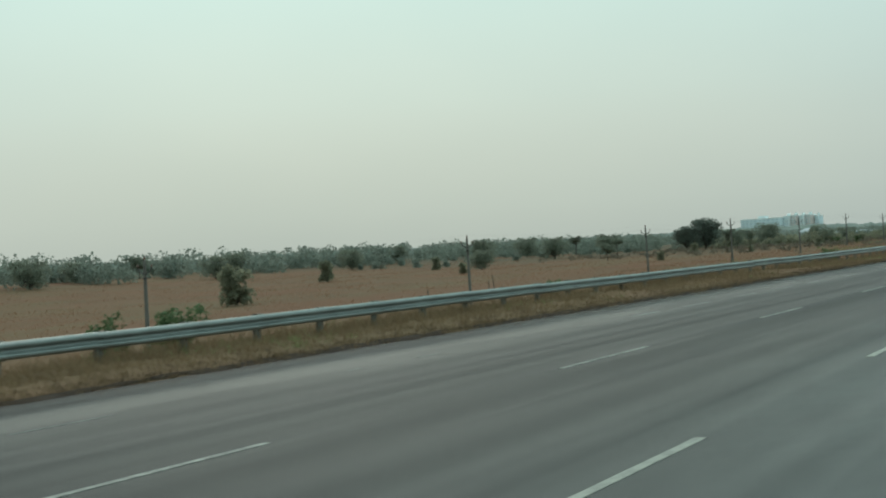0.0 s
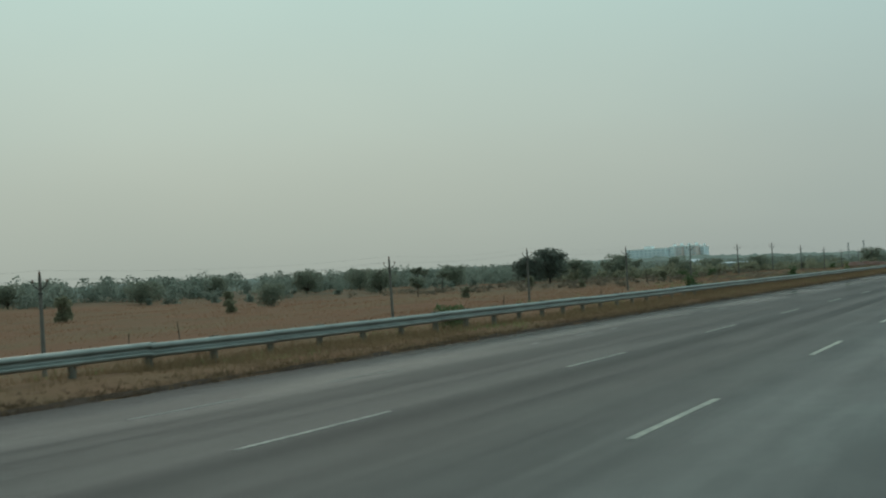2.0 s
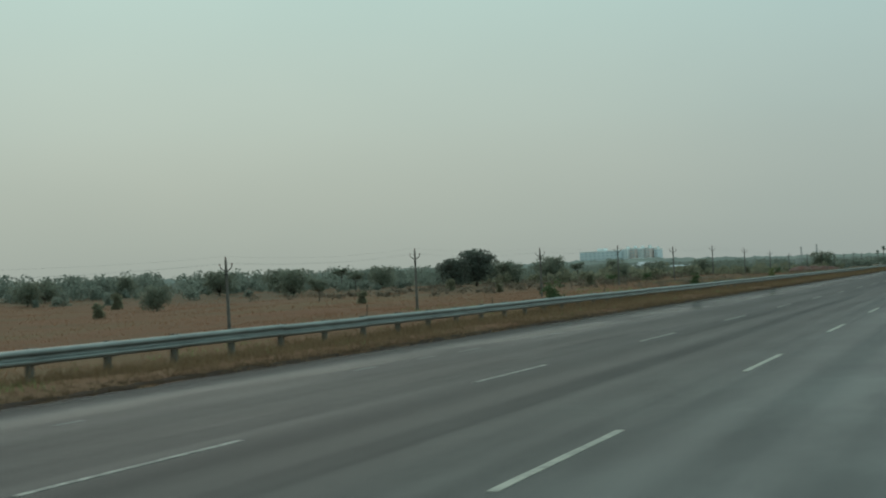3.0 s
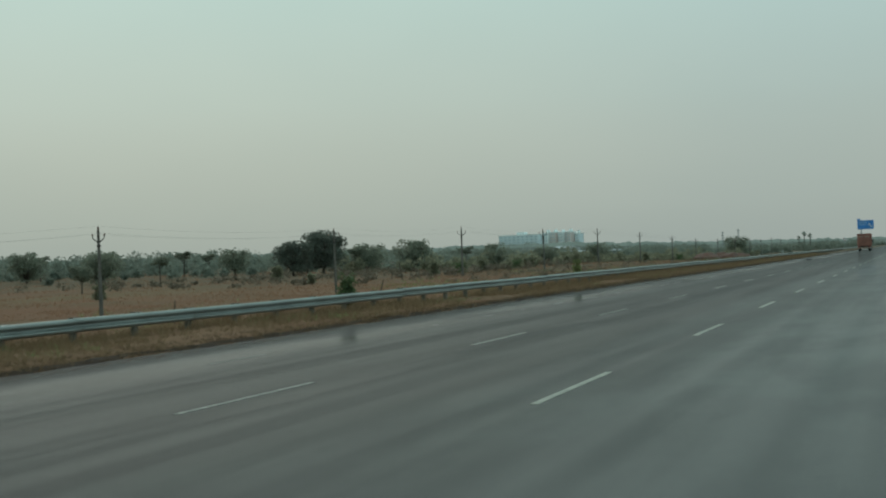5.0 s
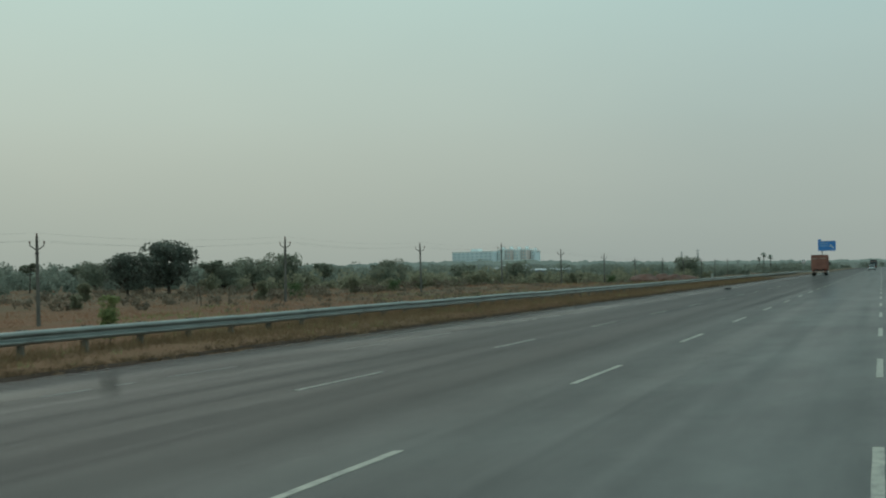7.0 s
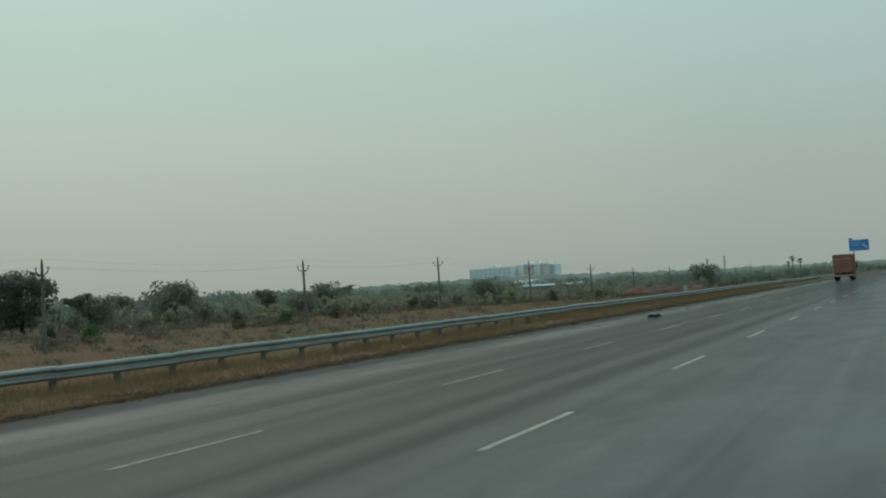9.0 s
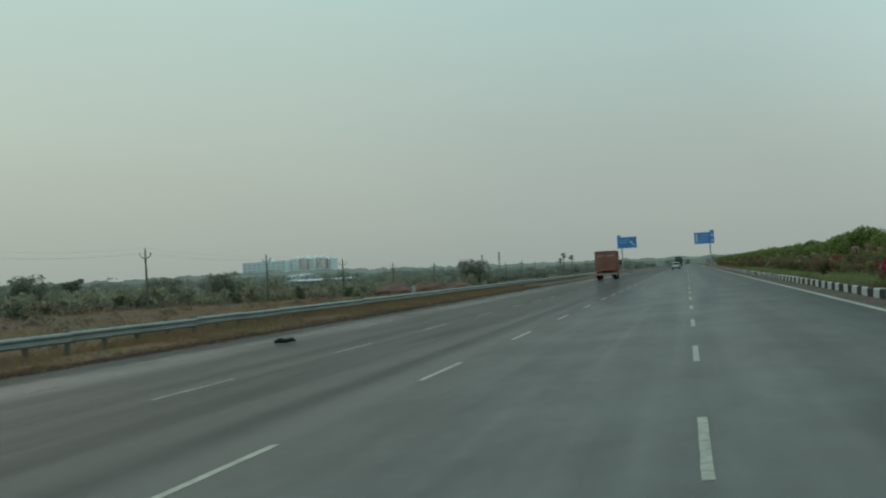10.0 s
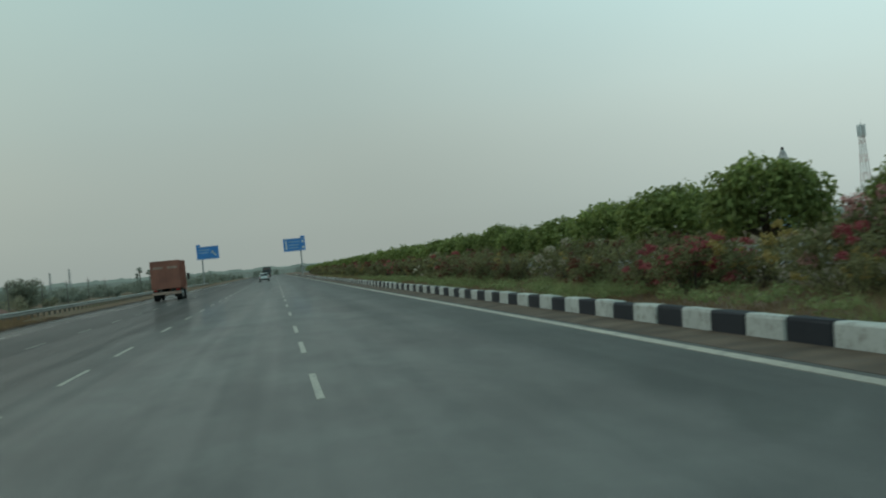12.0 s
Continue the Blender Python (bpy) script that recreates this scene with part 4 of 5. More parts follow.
# ---- median: kerb, grass, flowering shrubs, clipped trees ----
def build_kerb():
    kerb = thing("kerb", "black and white painted concrete median kerb", "kerb", (EDGE_IN, 0, 0), kind="structure")
    meshes = []
    for v in range(3):
        for m in ("kerb_white", "kerb_black"):
            bm = bmesh.new()
            z0 = road_z(EDGE_IN) - 0.15
            prism(bm, [(0.0, z0), (0.24, z0), (0.24, road_z(EDGE_IN) + 0.235), (0.05, road_z(EDGE_IN) + 0.25), (0.02, road_z(EDGE_IN) + 0.235)], 0.0, 1.055)
            bmesh.ops.bevel(bm, geom=list(bm.edges), offset=0.012 + 0.004 * v, segments=1, affect="EDGES")
            r = random.Random(v * 7 + len(m))
            for q in bm.verts:
                q.co += Vector((r.uniform(-1, 1), 0, r.uniform(-1, 1))) * 0.006
            meshes.append(mesh_of(bm, "kerb_stone", M[m]))
    r = random.Random(5)
    k = 0
    y = 245.85 - 1.063 * 2 * 66
    while y < 620:
        part("kerb_stone", meshes[2 * r.randrange(3) + k % 2], None, kerb, m=pose(r.uniform(-0.012, 0.012), y, r.uniform(-0.012, 0.012), 0, r.uniform(-0.6, 0.6), r.uniform(-0.35, 0.35)))
        y += 1.063
        k += 1


build_kerb()


def clipped_tree(seed, leaves=7500, size=0.052):
    """A short trunk under a dense dome of small leaves."""
    r = random.Random(seed)
    gen = np.random.default_rng(seed)
    tree = thing("median_tree", "dense round-clipped green tree on the median", "tree", group="median trees")
    cs, rs = [], []
    for k in range(46):
        a = k * 2.39996 + r.uniform(-0.3, 0.3)
        u = (k + 0.5) / 46
        h = 1 - 1.35 * u
        rr = math.sqrt(max(0.0, 1 - h * h))
        q = r.uniform(0.66, 0.80)
        cs.append((1.08 * q * rr * math.cos(a), 1.10 * q * rr * math.sin(a), 1.20 + 0.86 * q * h))
        rs.append(r.uniform(0.22, 0.36))
    bm = bmesh.new()
    tube(bm, [(0, 0, -0.3), (0.03, 0.02, 0.4), (-0.02, 0.04, 0.95)], [0.11, 0.085, 0.06], 8)
    part("trunk", bm, M["bark"], tree, smooth=True)
    bm = bmesh.new()
    for c in cs[::4]:
        tube(bm, [(0, 0, 0.7), (c[0] * 0.5, c[1] * 0.5, 0.8 + 0.3 * (c[2] - 0.8)), c], [0.045, 0.028, 0.01], 5)
    part("branchwork", bm, M["bark"], tree, smooth=True)
    v, f = leaf_cloud(cs, rs, leaves, size, gen, 0.95, droop=0.9, keep_low=-0.9)
    part("crown", array_mesh("crown", v, f, M["leaf_hedge"]), None, tree)
    return tree


def build_median():
    gen = np.random.default_rng(51)
    n = 34000
    x, y = gen.uniform(5.12, 7.6, n), gen.uniform(205, 420, n)
    q = np.sin(y * 0.9 + x * 1.7) + np.sin(y * 0.37 + 2 + x) + gen.normal(0, 0.5, n)
    tall = ((y > 247.5) & (y < 261)) | ((y > 267.5) & (y < 273)) | ((y > 284) & (y < 292)) | ((y > 228) & (y < 238))
    k = (q > np.where(tall, 0.0, 1.0)) & (x > 5.3 + 0.25 * np.sin(y * 1.3))
    h = gen.uniform(0.10, 0.40, n) * np.where(tall, 1.0, 0.6) * np.clip((x - 4.9) * 1.1, 0.35, 1.0)
    tufts("median_grass", "rough green grass behind the median kerb", x[k], y[k], h[k], M["grass"], gen, 6, 0.009, 0.13, 0.8)
    k = q < 0.2
    tufts("median_dry_grass", "dry brown weeds on the median soil", x[k], y[k], gen.uniform(0.04, 0.20, k.sum()), M["straw"], gen, 4, 0.008, 0.09, 0.6)

    cs, rs = [], []
    for _ in range(280):
        yy = gen.uniform(240, 330)
        cs.append((gen.uniform(5.35, 6.7), yy, 0.30 + gen.uniform(0.0, 0.10)))
        rs.append(gen.uniform(0.10, 0.28))
    v, f = leaf_cloud(cs, rs, 17500, 0.035, gen, 0.8, keep_low=-0.2)
    tagged(new("median_weeds", array_mesh("median_weeds", v, f, M["weeds"])), "low leafy green weeds behind the median kerb", "weeds", kind="stuff")

    # clipped trees, one every 5.3 m
    hedge = []
    for s in range(3):
        hedge.append(clipped_tree(60 + s, 5900, 0.067))
    far_hedge = [clipped_tree(70 + s, 2000, 0.10) for s in range(2)]
    y, i = 225.0, 0
    tall = {5: 1.10, 6: 1.0, 7: 0.90, 8: 1.12, 9: 1.14, 10: 1.02, 11: 0.94}
    r = random.Random(9)
    used = set()
    while y < 560:
        m = hedge[i % 3] if y < 300 else far_hedge[i % 2]
        ob = copy_thing(m, Matrix.Identity(4)) if m in used else m
        used.add(m)
        s = r.uniform(0.97, 1.03) * tall.get(i, 1.02 if i < 5 else 0.93)
        ob.matrix_basis = pose(8.55 + r.uniform(-0.15, 0.15), y + r.uniform(-0.12, 0.12) - (0.4 if i in (5, 6) else 0.0), 0.30, 0, 0, r.uniform(0, 360)) @ Matrix.Diagonal((s, s, s * r.uniform(0.92, 1.06), 1))
        y += 5.3
        i += 1

    # flowering shrubs
    kinds = (("magenta", "magenta"), ("crimson", "crimson"), ("rust", "rust red"), ("pink", "pale pink"), ("yellow", "ochre yellow"), ("cream", "creamy white"))
    shrubs = {}
    bloom = {"magenta": 4300, "crimson": 2500, "rust": 1000, "pink": 1100, "yellow": 1200, "cream": 800}

    def make(key, word, seed, share, leaf):
        r2, g2 = random.Random(seed), np.random.default_rng(seed)
        sh = thing("flowering_shrub", f"bougainvillea shrub with {word} bracts on the median", "shrub", group="flowering shrubs")
        cs = [(r2.uniform(-0.65, 0.65), r2.uniform(-0.75, 0.75), r2.uniform(0.25, 0.95)) for _ in range(13)]
        rs = [r2.uniform(0.24, 0.40) for _ in cs]
        bm = bmesh.new()
        for c in cs:
            tube(bm, [(c[0] * 0.15, c[1] * 0.15, -0.1), (c[0] * 0.5, c[1] * 0.5, c[2] * 0.6), c, (c[0] * 1.25, c[1] * 1.25, c[2] + 0.3)], [0.022, 0.015, 0.009, 0.004], 5)
        part("branchwork", bm, M["bark"], sh)
        v, f = leaf_cloud(cs, rs, int(1900 * share), leaf, g2, 1.0)
        part("foliage", array_mesh("foliage", v, f, M["leaf_shrub"]), None, sh)
        heads = {"magenta": 46, "crimson": 36, "rust": 26}.get(key, 22)
        fc = []
        for k in range(heads):
            c = cs[r2.randrange(len(cs))]
            fc.append((c[0] * 1.2 + r2.uniform(-0.22, 0.22), c[1] * 1.2 + r2.uniform(-0.22, 0.22), c[2] + r2.uniform(-0.15, 0.40)))
        v, f = leaf_cloud(fc, [r2.uniform(0.05, 0.14) for _ in fc], int(bloom[key] * share), leaf * 0.8, g2, 0.85)
        part("blossom", array_mesh("blossom", v, f, M[key]), None, sh, f"{word} papery bracts")
        return [sh, 0]

    for j, (key, word) in enumerate(kinds):
        shrubs[key] = make(key, word, 80 + j, 1.0, 0.045)
        if key != "magenta":
            shrubs[key + "_far"] = make(key, word, 90 + j, 0.28, 0.085)

    def put(key, x, y, s, turn):
        if y > 292:
            key += "_far"
        sh, n = shrubs[key]
        ob = sh if n == 0 else copy_thing(sh, Matrix.Identity(4))
        shrubs[key][1] += 1
        ob.matrix_basis = pose(x, y, 0.27, 0, 0, turn) @ Matrix.Diagonal((s, s, s * 0.98, 1))

    near = [("crimson", 7.3, 239.4, 0.95), ("magenta", 6.4, 240.8, 0.8), ("crimson", 7.5, 241.6, 1.0), ("magenta", 6.3, 242.6, 0.75), ("crimson", 7.0, 243.4, 0.95), ("magenta", 6.2, 244.4, 0.72),
            ("crimson", 7.1, 245.4, 0.95), ("crimson", 6.5, 246.6, 0.7), ("pink", 7.2, 247.8, 0.95), ("pink", 6.9, 249.4, 0.62), ("cream", 7.4, 249.0, 0.85), ("pink", 7.8, 252.4, 1.12), ("yellow", 7.4, 253.0, 1.05), ("crimson", 7.7, 251.4, 0.9),
            ("rust", 7.9, 252.2, 1.05), ("cream", 6.9, 252.6, 0.6), ("crimson", 7.1, 254.6, 0.72), ("rust", 6.8, 256.2, 0.6), ("pink", 7.7, 257.3, 0.8), ("crimson", 7.2, 259.6, 0.85), ("rust", 6.7, 258.4, 0.6),
            ("pink", 7.8, 261.4, 1.25), ("yellow", 7.3, 262.4, 0.95), ("yellow", 6.8, 260.6, 0.6), ("crimson", 6.4, 265.7, 0.78), ("crimson", 6.8, 266.6, 0.75), ("yellow", 7.3, 265.0, 0.9), ("crimson", 6.9, 266.2, 0.85), ("crimson", 6.4, 267.0, 0.7), ("rust", 7.3, 268.2, 0.95)]
    for key, x, y, s in near:
        put(key, x, y, s, r.uniform(0, 360))
    y = 269.0
    mix = ("rust", "crimson", "rust", "yellow", "rust", "yellow", "rust", "cream", "rust")
    while y < 470:
        put(mix[r.randrange(len(mix))], r.uniform(6.4, 7.5), y, r.uniform(0.75, 1.05), r.uniform(0, 360))
        y += r.uniform(1.6, 2.4)
    y = 206.0
    while y < 240.5:
        put(mix[r.randrange(len(mix))], r.uniform(6.5, 7.5), y, r.uniform(0.75, 1.0), r.uniform(0, 360))
        y += 2.1


build_median()


# ---- road signs ----
def build_sign(x, y, pole_x, left_arm, arrow):
    sign = thing("direction_sign", "large blue direction sign with white arrow on a steel post", "road sign", (x, y, 0), group="direction signs")
    w, z0, z1 = 5.4, 6.2, 9.4
    bm = bmesh.new()
    box(bm, -w / 2, w / 2, -0.05, 0.05, z0, z1, 0.02)
    panel = part("panel", bm, M["sign_blue"], sign)
    for c, d in ((z1 - 0.16, z1 - 0.09), (z0 + 0.09, z0 + 0.16)):
        bm = bmesh.new()
        box(bm, -w / 2 + 0.08, w / 2 - 0.08, -0.062, -0.052, c, d)
        part("border_strip", bm, M["sign_white"], panel)
    if arrow == "exit":
        bm = bmesh.new()
        m = pose(1.55, -0.06, z0 + 1.35, 0, -45, 0)
        box(bm, -0.16, 0.16, -0.012, 0.0, -0.75, 0.75, m=m)
        box(bm, -0.42, 0.42, -0.012, 0.0, 0.45, 0.78, m=m)
        part("arrow", bm, M["sign_white"], panel, "white slanting arrow")
        bars = ((-2.2, 0.5, 2.2), (-2.2, 0.2, 1.5))
        bm = bmesh.new()
        box(bm, -w / 2, -w / 2 + 1.0, -0.05, 0.05, z1 + 0.01, z1 + 0.55, 0.02)
        part("tab", bm, M["sign_blue"], sign)
    else:
        bm = bmesh.new()
        box(bm, -2.25, -1.85, -0.064, -0.052, z0 + 0.5, z1 - 0.5)
        part("arrow", bm, M["sign_white"], panel, "white upright arrow")
        for zz in (z0 + 0.55, z1 - 1.2):
            bm = bmesh.new()
            box(bm, 1.9, 2.4, -0.064, -0.052, zz, zz + 0.6)
            part("marker", bm, M["sign_white"], panel, "white square marker")
        bars = ((-1.5, 1.5, 2.2), (-1.5, 1.2, 1.4), (-1.5, 1.0, 0.7))
        bm = bmesh.new()
        box(bm, w / 2 - 1.1, w / 2, -0.05, 0.05, z1 + 0.01, z1 + 0.50, 0.02)
        part("tab", bm, M["sign_blue"], sign)
    for a, b, h in bars:
        bm = bmesh.new()
        box(bm, a, b, -0.064, -0.052, z0 + h, z0 + h + 0.28)
        part("lettering_bar", bm, M["sign_letter"], panel)
    px = pole_x - x
    bm = bmesh.new()
    tube(bm, [(px, 0.25, -0.8), (px, 0.25, z1 - 0.1)], [0.19, 0.15], 12)
    part("post", bm, M["galv"], sign, "galvanised steel post")
    for zz in (z0 + 0.6, z1 - 0.6):
        bm = bmesh.new()
        box(bm, min(px, -w / 2 + 0.3), max(px, w / 2 - 0.3), 0.06, 0.18, zz - 0.06, zz + 0.06)
        part("arm", bm, M["galv"], sign)
    bm = bmesh.new()
    box(bm, px - 0.35, px + 0.35, -0.1, 0.6, -0.85, -0.15, 0.02)
    part("base_plate", bm, M["concrete"], sign)
    return sign


build_sign(-16.3, 550, -17.8, True, "exit")
build_sign(5.1, 550, 6.6, False, "ahead")


def build_round_sign(x, y):
    z = float(land_z(np.array(x), np.array(y)))
    sign = thing("round_sign", "round white road sign with a dark ring on a thin post", "road sign", (x, y, z))
    top = 2.8 - z
    bm = bmesh.new()
    tube(bm, [(0, 0.06, -0.4), (0, 0.06, top + 0.45)], [0.045, 0.045], 8)
    part("post", bm, M["galv"], sign, "galvanised steel post")
    for name, rad, d0, mat in (("disc", 0.58, 0.0, "sign_white"), ("ring", 0.42, -0.012, "tail_red"), ("face", 0.32, -0.024, "sign_white")):
        bm = bmesh.new()
        bmesh.ops.create_cone(bm, cap_ends=True, segments=28, radius1=rad, radius2=rad, depth=0.016, matrix=pose(0, d0, top, 90, 0, 0))
        part(name, bm, M[mat], sign)
    return sign


build_round_sign(-21.0, 505.0)


# ---- vehicles ----
def wheel(parent, x, y, r, w, name="wheel"):
    bm = bmesh.new()
    bmesh.ops.create_cone(bm, cap_ends=True, segments=24, radius1=r, radius2=r, depth=w, matrix=pose(x, y, r, 0, 90, 0))
    bmesh.ops.bevel(bm, geom=[e for e in bm.edges if len(e.link_faces) == 2 and e.calc_face_angle(0) > 1], offset=0.04, segments=2, affect="EDGES")
    ty = part("tyre", bm, M["rubber"], parent)
    s = 1 if x > 0 else -1
    bm = bmesh.new()
    bmesh.ops.create_cone(bm, cap_ends=True, segments=16, radius1=r * 0.55, radius2=r * 0.5, depth=0.05, matrix=pose(x + s * (w / 2 + 0.01), y, r, 0, 90, 0))
    part("rim", bm, M["chrome"], ty)


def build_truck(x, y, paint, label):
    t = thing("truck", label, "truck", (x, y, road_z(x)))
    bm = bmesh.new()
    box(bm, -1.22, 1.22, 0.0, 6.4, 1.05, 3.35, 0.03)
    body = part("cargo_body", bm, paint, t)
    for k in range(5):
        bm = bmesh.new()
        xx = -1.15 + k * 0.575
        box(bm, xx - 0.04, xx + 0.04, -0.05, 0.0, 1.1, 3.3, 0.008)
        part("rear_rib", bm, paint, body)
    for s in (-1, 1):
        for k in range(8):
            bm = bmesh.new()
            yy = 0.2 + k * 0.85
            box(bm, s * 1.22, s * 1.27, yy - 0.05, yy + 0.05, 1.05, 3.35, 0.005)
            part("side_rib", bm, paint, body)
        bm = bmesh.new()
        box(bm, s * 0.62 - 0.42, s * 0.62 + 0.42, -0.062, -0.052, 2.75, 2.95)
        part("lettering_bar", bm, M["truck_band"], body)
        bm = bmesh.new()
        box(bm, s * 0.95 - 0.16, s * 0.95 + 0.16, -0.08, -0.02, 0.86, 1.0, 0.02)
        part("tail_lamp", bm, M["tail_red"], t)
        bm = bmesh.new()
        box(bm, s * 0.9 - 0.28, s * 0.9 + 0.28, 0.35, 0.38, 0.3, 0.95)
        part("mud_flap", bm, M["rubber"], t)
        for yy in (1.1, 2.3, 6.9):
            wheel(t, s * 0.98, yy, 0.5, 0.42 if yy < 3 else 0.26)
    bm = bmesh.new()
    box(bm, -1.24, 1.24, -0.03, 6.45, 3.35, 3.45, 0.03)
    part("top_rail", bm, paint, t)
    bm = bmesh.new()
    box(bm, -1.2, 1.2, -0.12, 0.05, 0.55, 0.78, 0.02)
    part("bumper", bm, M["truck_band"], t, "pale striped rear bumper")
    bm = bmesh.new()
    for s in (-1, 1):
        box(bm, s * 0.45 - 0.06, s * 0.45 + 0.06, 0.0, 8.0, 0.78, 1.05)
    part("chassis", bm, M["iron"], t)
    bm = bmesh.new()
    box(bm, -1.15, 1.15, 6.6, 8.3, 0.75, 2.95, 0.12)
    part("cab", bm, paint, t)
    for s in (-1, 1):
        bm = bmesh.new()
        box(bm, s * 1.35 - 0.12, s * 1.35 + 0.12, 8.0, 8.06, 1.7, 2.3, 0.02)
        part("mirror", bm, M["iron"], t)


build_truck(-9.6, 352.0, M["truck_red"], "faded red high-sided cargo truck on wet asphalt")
build_truck(-2.9, 648.0, M["truck_grey"], "dark grey cargo truck far ahead on the wet road")


def build_car(x, y):
    c = thing("car", "small white hatchback car on the wet road", "car", (x, y, road_z(x)))
    bm = bmesh.new()
    prism(bm, [(-0.83, 0.28), (0.83, 0.28), (0.85, 0.75), (0.78, 0.92), (-0.78, 0.92), (-0.85, 0.75)], 0.0, 3.7)
    bmesh.ops.bevel(bm, geom=list(bm.edges), offset=0.07, segments=2, affect="EDGES")
    body = part("body", bm, M["white_paint"], c, smooth=True)
    bm = bmesh.new()
    box(bm, -0.74, 0.74, 0.15, 2.7, 0.88, 1.48)
    for v in bm.verts:
        if v.co.z > 1.2:
            v.co.x *= 0.82
            v.co.y = 0.45 if v.co.y < 1 else 2.0
    bmesh.ops.bevel(bm, geom=list(bm.edges), offset=0.06, segments=2, affect="EDGES")
    part("cabin", bm, M["white_paint"], c, smooth=True)
    bm = bmesh.new()
    box(bm, -0.60, 0.60, 0.16, 0.22, 0.98, 1.38, m=Matrix.Shear("XZ", 4, (0, 0)))
    for v in bm.verts:
        if v.co.z > 1.2:
            v.co.y += 0.20
        else:
            v.co.y -= 0.02
    part("rear_window", bm, M["dark_glass"], c)
    for s in (-1, 1):
        bm = bmesh.new()
        box(bm, s * 0.68 - 0.1, s * 0.68 + 0.1, -0.02, 0.06, 0.66, 0.9, 0.02)
        part("tail_lamp", bm, M["tail_red"], c)
        for yy in (0.65, 3.0):
            wheel(c, s * 0.72, yy, 0.29, 0.18)
    bm = bmesh.new()
    box(bm, -0.8, 0.8, -0.06, 0.12, 0.30, 0.52, 0.03)
    part("bumper", bm, M["iron"], c)


build_car(-2.2, 452.0)


# ---- distant buildings and masts ----
def build_block(x, y, w, d, h, storeys, bays, wall, rz, label):
    b = thing("apartment_building", label, "building", (x, y, -0.6), group="distant apartment blocks", rz=rz)
    bm = bmesh.new()
    box(bm, -w / 2, w / 2, -d / 2, d / 2, 0, h)
    walls = part("wall", bm, wall, b)
    bm = bmesh.new()
    box(bm, -w / 2 - 0.15, w / 2 + 0.15, -d / 2 - 0.15, d / 2 + 0.15, h, h + 0.9)
    box(bm, -w * 0.1, w * 0.1, -d * 0.2, d * 0.2, h + 0.9, h + 3.0)
    part("roof", bm, M["render_white"], b)
    bm = bmesh.new()
    sw, sh = w / bays * 0.5, h / storeys * 0.5
    box(bm, -sw / 2, sw / 2, -0.06, 0.10, 0, sh)
    me = mesh_of(bm, "window", M["window"])
    for i in range(bays):
        for k in range(storeys):
            part("window", me, None, walls, m=pose(-w / 2 + (i + 0.5) * w / bays, -d / 2, (k + 0.35) * h / storeys))
    for k in range(1, storeys):
        bm = bmesh.new()
        box(bm, -w / 2 - 0.1, w / 2 + 0.1, -d / 2 - 0.35, -d / 2, k * h / storeys - 0.15, k * h / storeys + 0.1)
        part("floor_band", bm, M["render_white"], walls)


build_block(-300, 1045, 36, 14, 18.6, 8, 9, M["render_blue"], -10, "long pale blue apartment block far behind the trees")
for i, (dx, hh, mt) in enumerate(((-278.5, 19.4, "render_white"), (-273, 19.8, "render_pink"), (-267.5, 19.4, "render_white"), (-262, 19.8, "render_pink"))):
    build_block(dx, 1048 + 3 * i, 4.5, 12, hh, 8, 2, M[mt], -10, "slim white and terracotta apartment tower far behind the trees")
build_block(-256.5, 1062, 3.4, 10, 18.6, 8, 1, M["render_blue"], -10, "slim pale blue apartment tower far behind the trees")


def build_shed(x, y, w, d, h, rz, label, wall="render_white"):
    s = thing("shed", label, "building", (x, y, -0.6), rz=rz)
    bm = bmesh.new()
    box(bm, -w / 2, w / 2, -d / 2, d / 2, 0, h)
    part("wall", bm, M[wall], s)
    bm = bmesh.new()
    prism(bm, [(-w / 2 - 0.5, h), (w / 2 + 0.5, h), (w / 2 + 0.5, h + 0.15), (0, h + w * 0.10), (-w / 2 - 0.5, h + 0.15)], -d / 2 - 0.5, d / 2 + 0.5)
    part("roof", bm, M["roof_sheet"], s, "pale sheet metal roof")


build_shed(-150, 690, 9, 27, 2.9, 97, "long low blue-grey shed with a pale sheet roof among scrub", "shed_wall")
build_shed(-179, 694, 6, 11, 2.0, 97, "small low blue-grey shed with a pale sheet roof among scrub", "shed_wall")
build_shed(-200, 815, 26, 12, 4.6, 75, "low white shed with a pale sheet roof among scrub")


